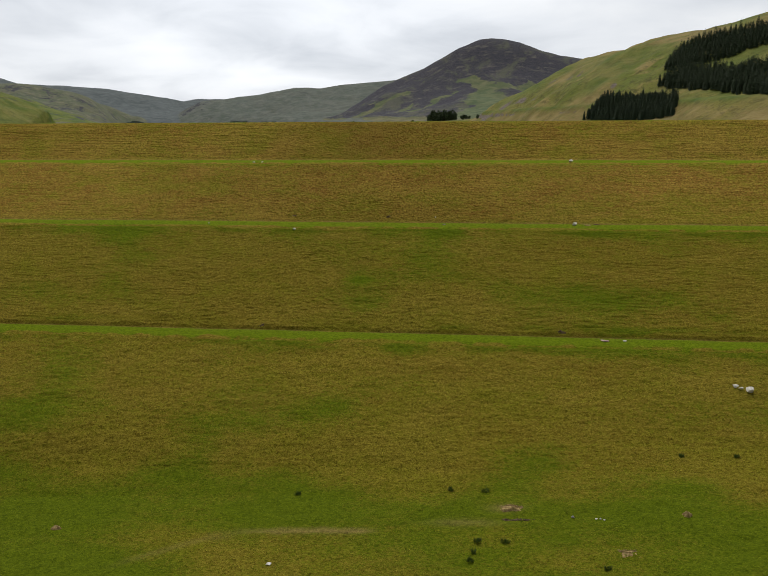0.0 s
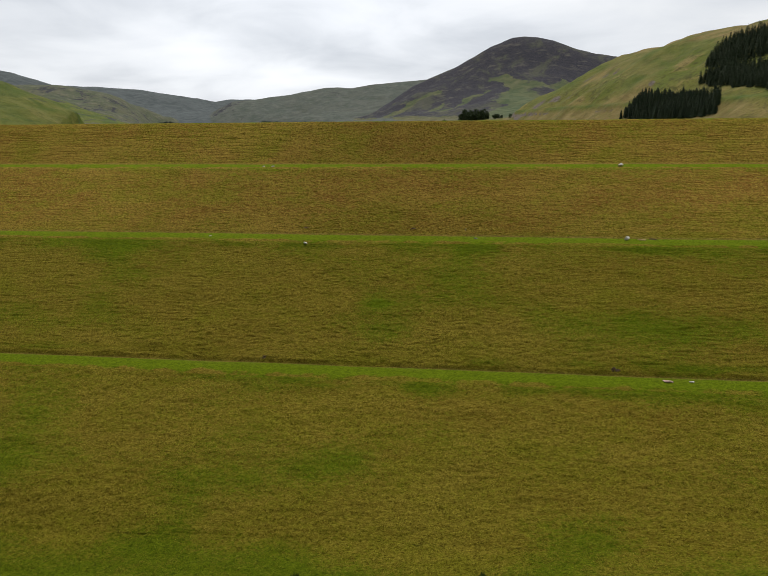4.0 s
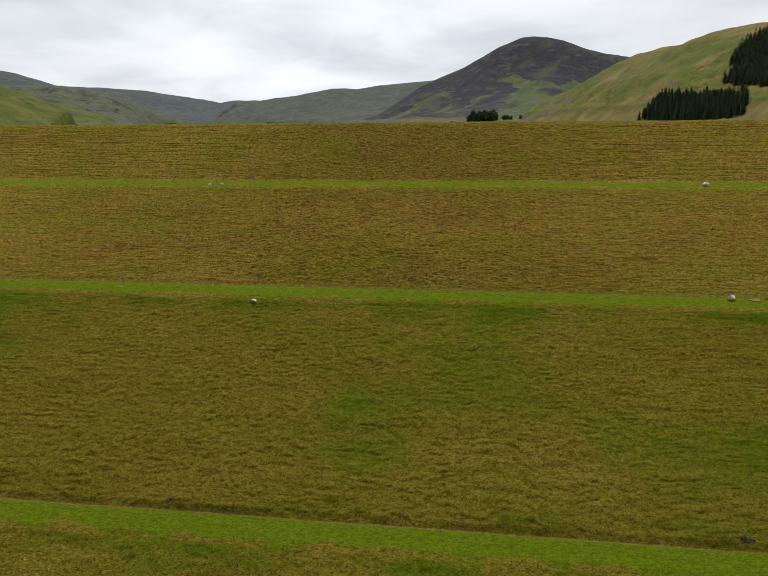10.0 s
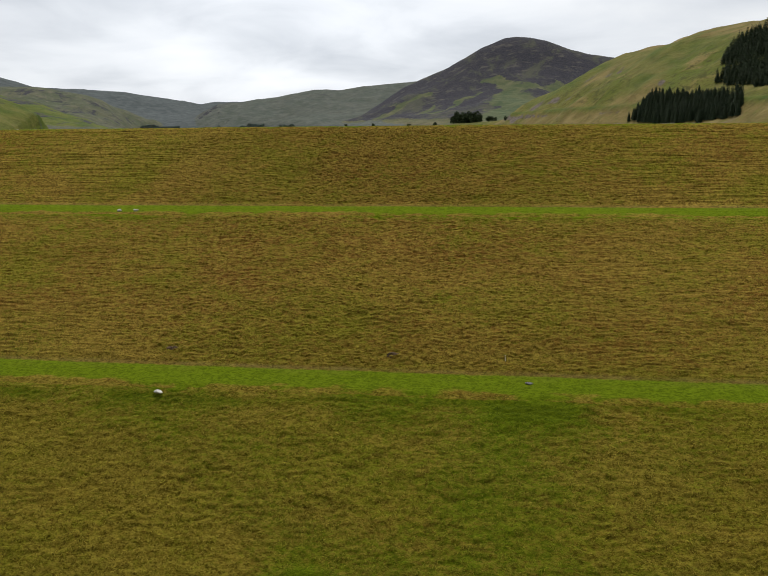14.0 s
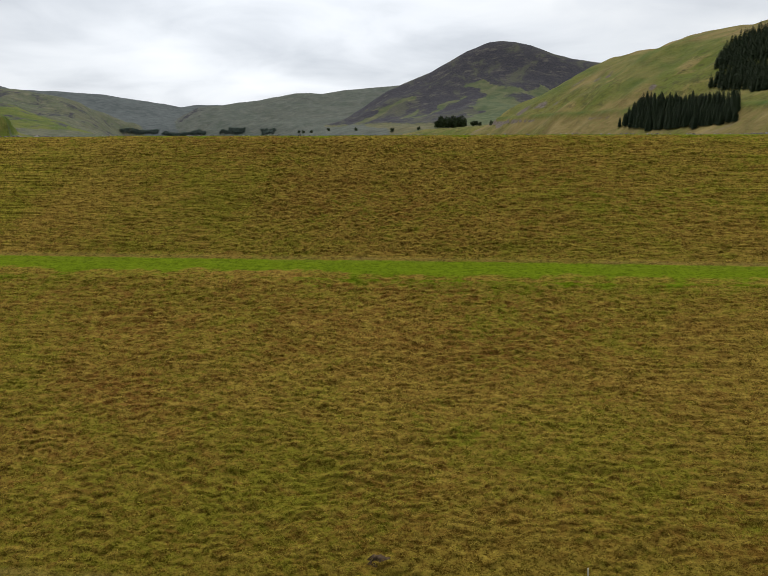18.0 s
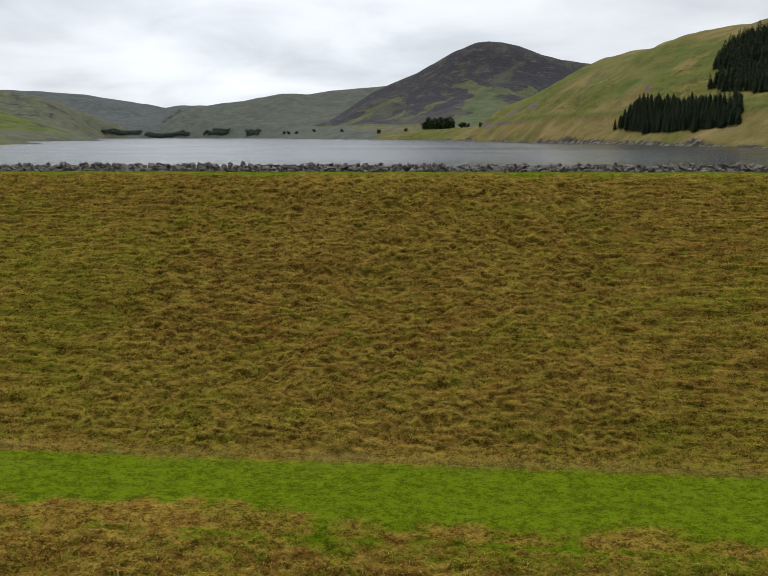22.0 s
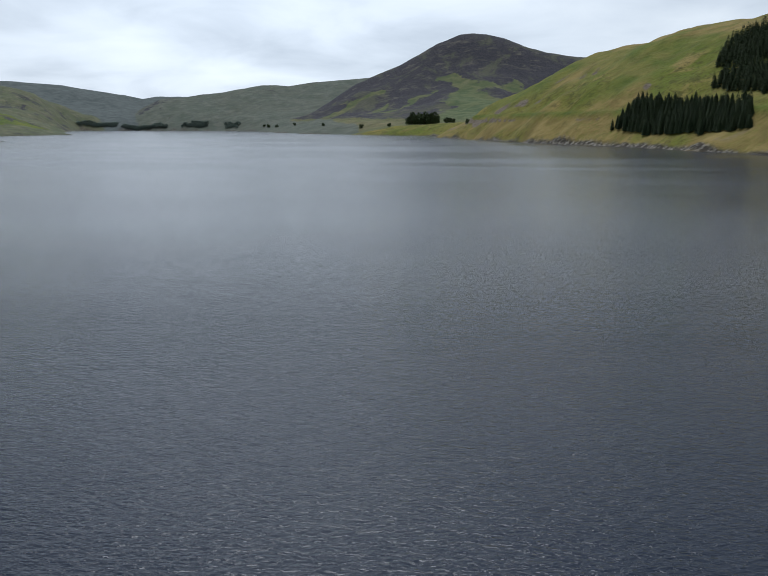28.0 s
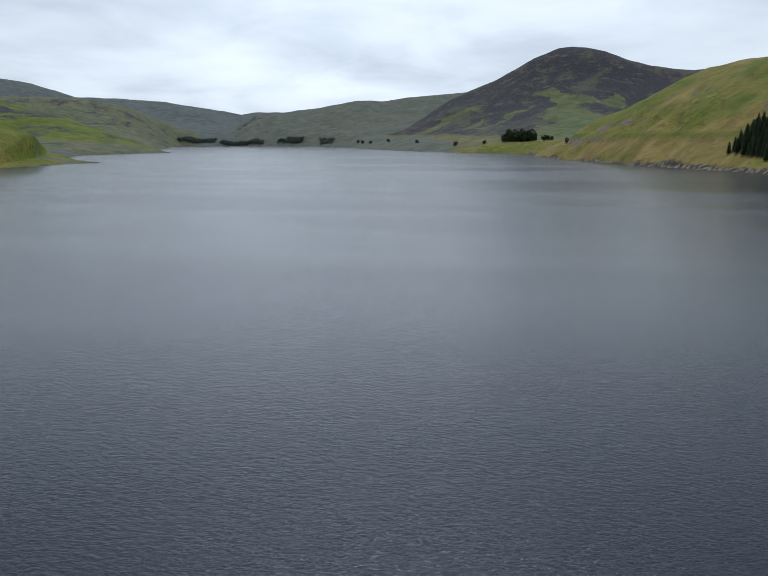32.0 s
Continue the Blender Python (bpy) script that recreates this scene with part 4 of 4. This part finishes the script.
TREE_SPOTS = [(-96, 1778, 1.9), (-90, 1770, 2.3), (-83, 1776, 2.6), (-76, 1764, 2.6), (-69, 1770, 2.7), (-62, 1758, 2.7), (-55, 1764, 2.8), (-48, 1752, 2.7), (-41, 1756, 2.5), (-36, 1744, 2.2), (-86, 1790, 2.3), (-72, 1788, 2.6), (-58, 1782, 2.7), (-45, 1772, 2.6),
              (-16, 1704, 1.2), (-8, 1700, 1.4), (-1, 1708, 1.1), (23, 1316, 1.05), (-210, 1880, 1.3), (-330, 2090, 1.1), (-140, 1800, 0.9), (-470, 2430, 1.2), (-560, 2600, 1.2), (-620, 2750, 1.2), (-660, 2860, 1.3)]
for k, (x, y, size) in enumerate(TREE_SPOTS):
    ob = BROAD[k] if k < 3 else copy_thing(BROAD[k % 3], Matrix.Identity(4))
    ob.matrix_world = pose(x, y, ground_at(x, y) - 0.2, 0, 0, 67 * k) @ Matrix.Diagonal((size, size, size, 1))
    tagged(ob, "dark rounded tree on the far lake shore", "tree", "trees on the far shore")
leafy = [mesh_arrays([c for c in ob.children if c.name.startswith("crown")][0].data) for ob in BROAD]
belts = []
for ax, ay, bx_, by_, n in ((-1440, 3075, -1330, 3175, 60), (-1317, 3175, -1122, 3172, 80), (-1055, 3152, -948, 3122, 44), (-860, 3082, -791, 3000, 26)):
    for k in range(n):
        t = rng.random()
        x, y = ax + t * (bx_ - ax) + rng.uniform(-8, 8), ay + t * (by_ - ay) + rng.uniform(-5, 30)
        size = rng.uniform(1.1, 1.7)
        co, tri = leafy[k % 3]
        belts.append(((co, tri[(np.arange(len(tri)) // 2) % 2 == 0]), pose(x, y, ground_at(x, y) - 1, 0, 0, rng.uniform(0, 360)) @ Matrix.Diagonal((size * 1.2, size * 1.2, size, 1))))
belt = joined("shelter_belt", belts, HAZED_LEAF)
tagged(belt, "low dark tree belts at the lake's far end", "woodland", kind="stuff")


# ---- loose stones, burrows and bare patches on the dam ----
def loose_stone(name, x, y, size, shape, material, seed, label, category="stone", sunk=0.2, turn=0):
    ob = new(name, stone_mesh(name, seed, shape, 16, 0.35))
    ob.data.materials.append(material)
    ob.matrix_world = pose(x, y, float(dam_surface(x, y)[0]) + size * shape[2] * (0.5 - sunk), 0, 0, turn) @ Matrix.Diagonal((size, size, size, 1))
    return tagged(ob, label, category)


loose_stone("boulder", 46.3, -54.4, 1.2, (1.1, 0.8, 0.8), PALE, 1, "pale rounded boulder resting on the grass berm", "boulder", 0.1)
loose_stone("boulder", 47.8, -28.6, 1.2, (1.1, 0.8, 0.75), PALE, 2, "pale boulder on the edge of the upper berm", "boulder", 0.12)
loose_stone("stone", -33.3, -29.0, 0.75, (1.1, 0.7, 0.5), PALE, 3, "small white stone on the upper berm")
loose_stone("stone", -31.2, -28.9, 0.75, (1.2, 0.7, 0.45), PALE, 4, "small white stone on the upper berm")
loose_stone("stone", -16.2, -58.7, 0.85, (1.1, 0.8, 0.6), PALE, 5, "white stone lying below the middle berm")
loose_stone("stone", 17.4, -55.0, 0.7, (1.3, 0.7, 0.4), GREY, 6, "flat dark grey stone on the middle berm")
loose_stone("slab", 48.5, -90.3, 1.4, (1.4, 0.8, 0.35), PINK, 7, "flat pinkish slab on the lowest berm", "slab", 0.25)
loose_stone("stone", 52.0, -90.3, 0.8, (1.2, 0.7, 0.4), PALE, 8, "small pale stone on the lowest berm")
loose_stone("slab", 49.2, -54.2, 1.3, (1.6, 0.7, 0.2), CLAY, 9, "low bare clay lump beside a boulder", "clay patch", 0.3)
loose_stone("boulder", 70.4, -103.0, 1.5, (1.2, 0.8, 0.75), PALE, 10, "large pale boulder on the lower grass slope", "boulder", 0.1, 20)
loose_stone("boulder", 68.3, -101.9, 1.15, (1.1, 0.7, 0.6), PALE, 11, "pale boulder beside a larger one", "boulder", 0.12)
loose_stone("boulder", 69.0, -102.5, 0.9, (1.1, 0.7, 0.6), PALE, 12, "small pale boulder beside a larger one", "boulder", 0.12)
loose_stone("stone", -37.2, -55.4, 0.5, (1.2, 0.8, 0.5), PALE, 13, "small white stone on the middle berm")
loose_stone("stone", 38.5, -133.8, 0.5, (1.1, 0.9, 0.8), GREY, 15, "small dark grey stone in the grass at the dam's foot")
for k, (dx, dy) in enumerate(((0.0, 0.0), (0.6, 0.1), (1.0, -0.2))):
    loose_stone("stone", 41.6 + dx, -133.9 + dy, 0.32, (1.2, 0.8, 0.7), PALE, 16 + k, "small pale pebble in the grass at the dam's foot")
loose_stone("stone", -1.0, -144.4, 0.7, (1.2, 0.9, 0.7), PALE, 14, "pale stone in the grass at the dam's foot")


def mound(name, x, y, long, wide, high, material, seed, label, category):
    """A low uneven heap of earth in the turf."""
    n = 18
    u, v = np.meshgrid(np.linspace(-1, 1, n), np.linspace(-1, 1, n), indexing="ij")
    r = np.sqrt(u**2 + v**2)
    px, py = x + u * long / 2, y + v * wide / 2
    edge = 1 + 0.35 * grain(u * 2.5 + seed, v * 2.5, seed)
    pz = dam_surface(px.ravel(), py.ravel()).reshape(px.shape) + high * np.clip(1 - (r / (0.85 * edge)) ** 2, -0.6, 1) + 0.25 * high * grain(u * 4, v * 4, seed + 1)
    ob = sheet(name, px, py, pz, material, smooth=False)
    return tagged(ob, label, category)


mound("burrow", -17.8, -51.5, 1.5, 0.5, 0.16, SOIL, 31, "dark scraped earth hollow at the slope's foot", "burrow")
mound("burrow", 4.5, -51.5, 1.3, 0.6, 0.16, SOIL, 32, "dark scraped earth hollow at the slope's foot", "burrow")
mound("burrow", -16.4, -87.9, 1.5, 0.6, 0.2, SOIL, 33, "dark hollow in the turf above the lowest berm", "burrow")
mound("burrow", 41.0, -87.7, 1.6, 0.6, 0.2, SOIL, 37, "dark hollow in the turf above the lowest berm", "burrow")
mound("burrow", 51.3, -53.4, 1.8, 0.5, 0.15, SOIL, 36, "dark scraped hollow beside a boulder", "burrow")
mound("earth_heap", 30.2, -131.5, 3.6, 1.5, 0.22, CLAY, 34, "trampled heap of straw and pale earth", "earth heap")
mound("earth_scar", 31.2, -133.9, 4.4, 0.6, 0.10, SOIL, 38, "dark bare earth scar below a heap", "earth scar")
mound("molehill", 53.5, -133.3, 1.5, 1.0, 0.5, CLAY, 35, "small brown molehill in the lower grass", "molehill")
mound("bare_patch", 44.6, -141.5, 2.6, 1.5, 0.08, CLAY, 40, "worn patch of pale bare earth in the grass", "bare patch")
mound("molehill", -34.4, -136.3, 1.7, 1.1, 0.45, CLAY, 39, "small pale brown molehill in the grass", "molehill")


def rush_clump(x, y, spread, seed):
    """A clump of stiff dark rushes."""
    r = np.random.default_rng(seed)
    n = 130
    a, k = r.uniform(0, 6.28, n), np.sqrt(r.uniform(0, 1, n))
    px, py = x + spread * k * np.cos(a), y + 0.6 * spread * k * np.sin(a)
    root = np.stack([px, py, dam_surface(px, py) - 0.05], -1)
    tall = r.uniform(0.25, 0.55, n)
    tip = root + np.stack([0.3 * tall * np.cos(a), 0.3 * tall * np.sin(a), tall], -1)
    wide = np.stack([-np.sin(a), np.cos(a), 0 * a], -1) * 0.035
    quad = np.stack([root - wide, root + wide, tip + wide * 0.4, tip - wide * 0.4], 1)
    ob = flat_mesh("rush_clump", quad.reshape(-1, 3), np.arange(4 * n).reshape(-1, 4), RUSH, smooth=False)
    return tagged(ob, "dark green rush clump at the dam's foot", "rushes", "rush clumps")


for k, (x, y, spread) in enumerate(((26.8, -127.1, 0.6), (21.8, -127.0, 0.35), (29.3, -139.5, 0.7), (25.7, -139.4, 0.5), (24.8, -143.5, 0.45), (25.2, -141.7, 0.3), (56.3, -117.7, 0.4), (64.3, -117.6, 0.4), (41.5, -145.1, 0.45), (-0.8, -127.7, 0.45))):
    rush_clump(x, y, spread, 300 + k)

post = new("marker_post")
bm = bmesh.new()
bmesh.ops.create_cone(bm, cap_ends=True, segments=10, radius1=0.03, radius2=0.03, depth=0.62, matrix=Matrix.Translation((0, 0, 0.28)))
part("shaft", bm, WHITE, post)
bm = bmesh.new()
bmesh.ops.create_cone(bm, cap_ends=True, segments=10, radius1=0.038, radius2=0.015, depth=0.04, matrix=Matrix.Translation((0, 0, 0.6)))
part("cap", bm, WHITE, post)
post.matrix_world = pose(15.3, -51.5, float(dam_surface(15.3, -51.5)[0]) - 0.1, 4, -3, 0)
tagged(post, "thin white marker post in the grass slope", "post")
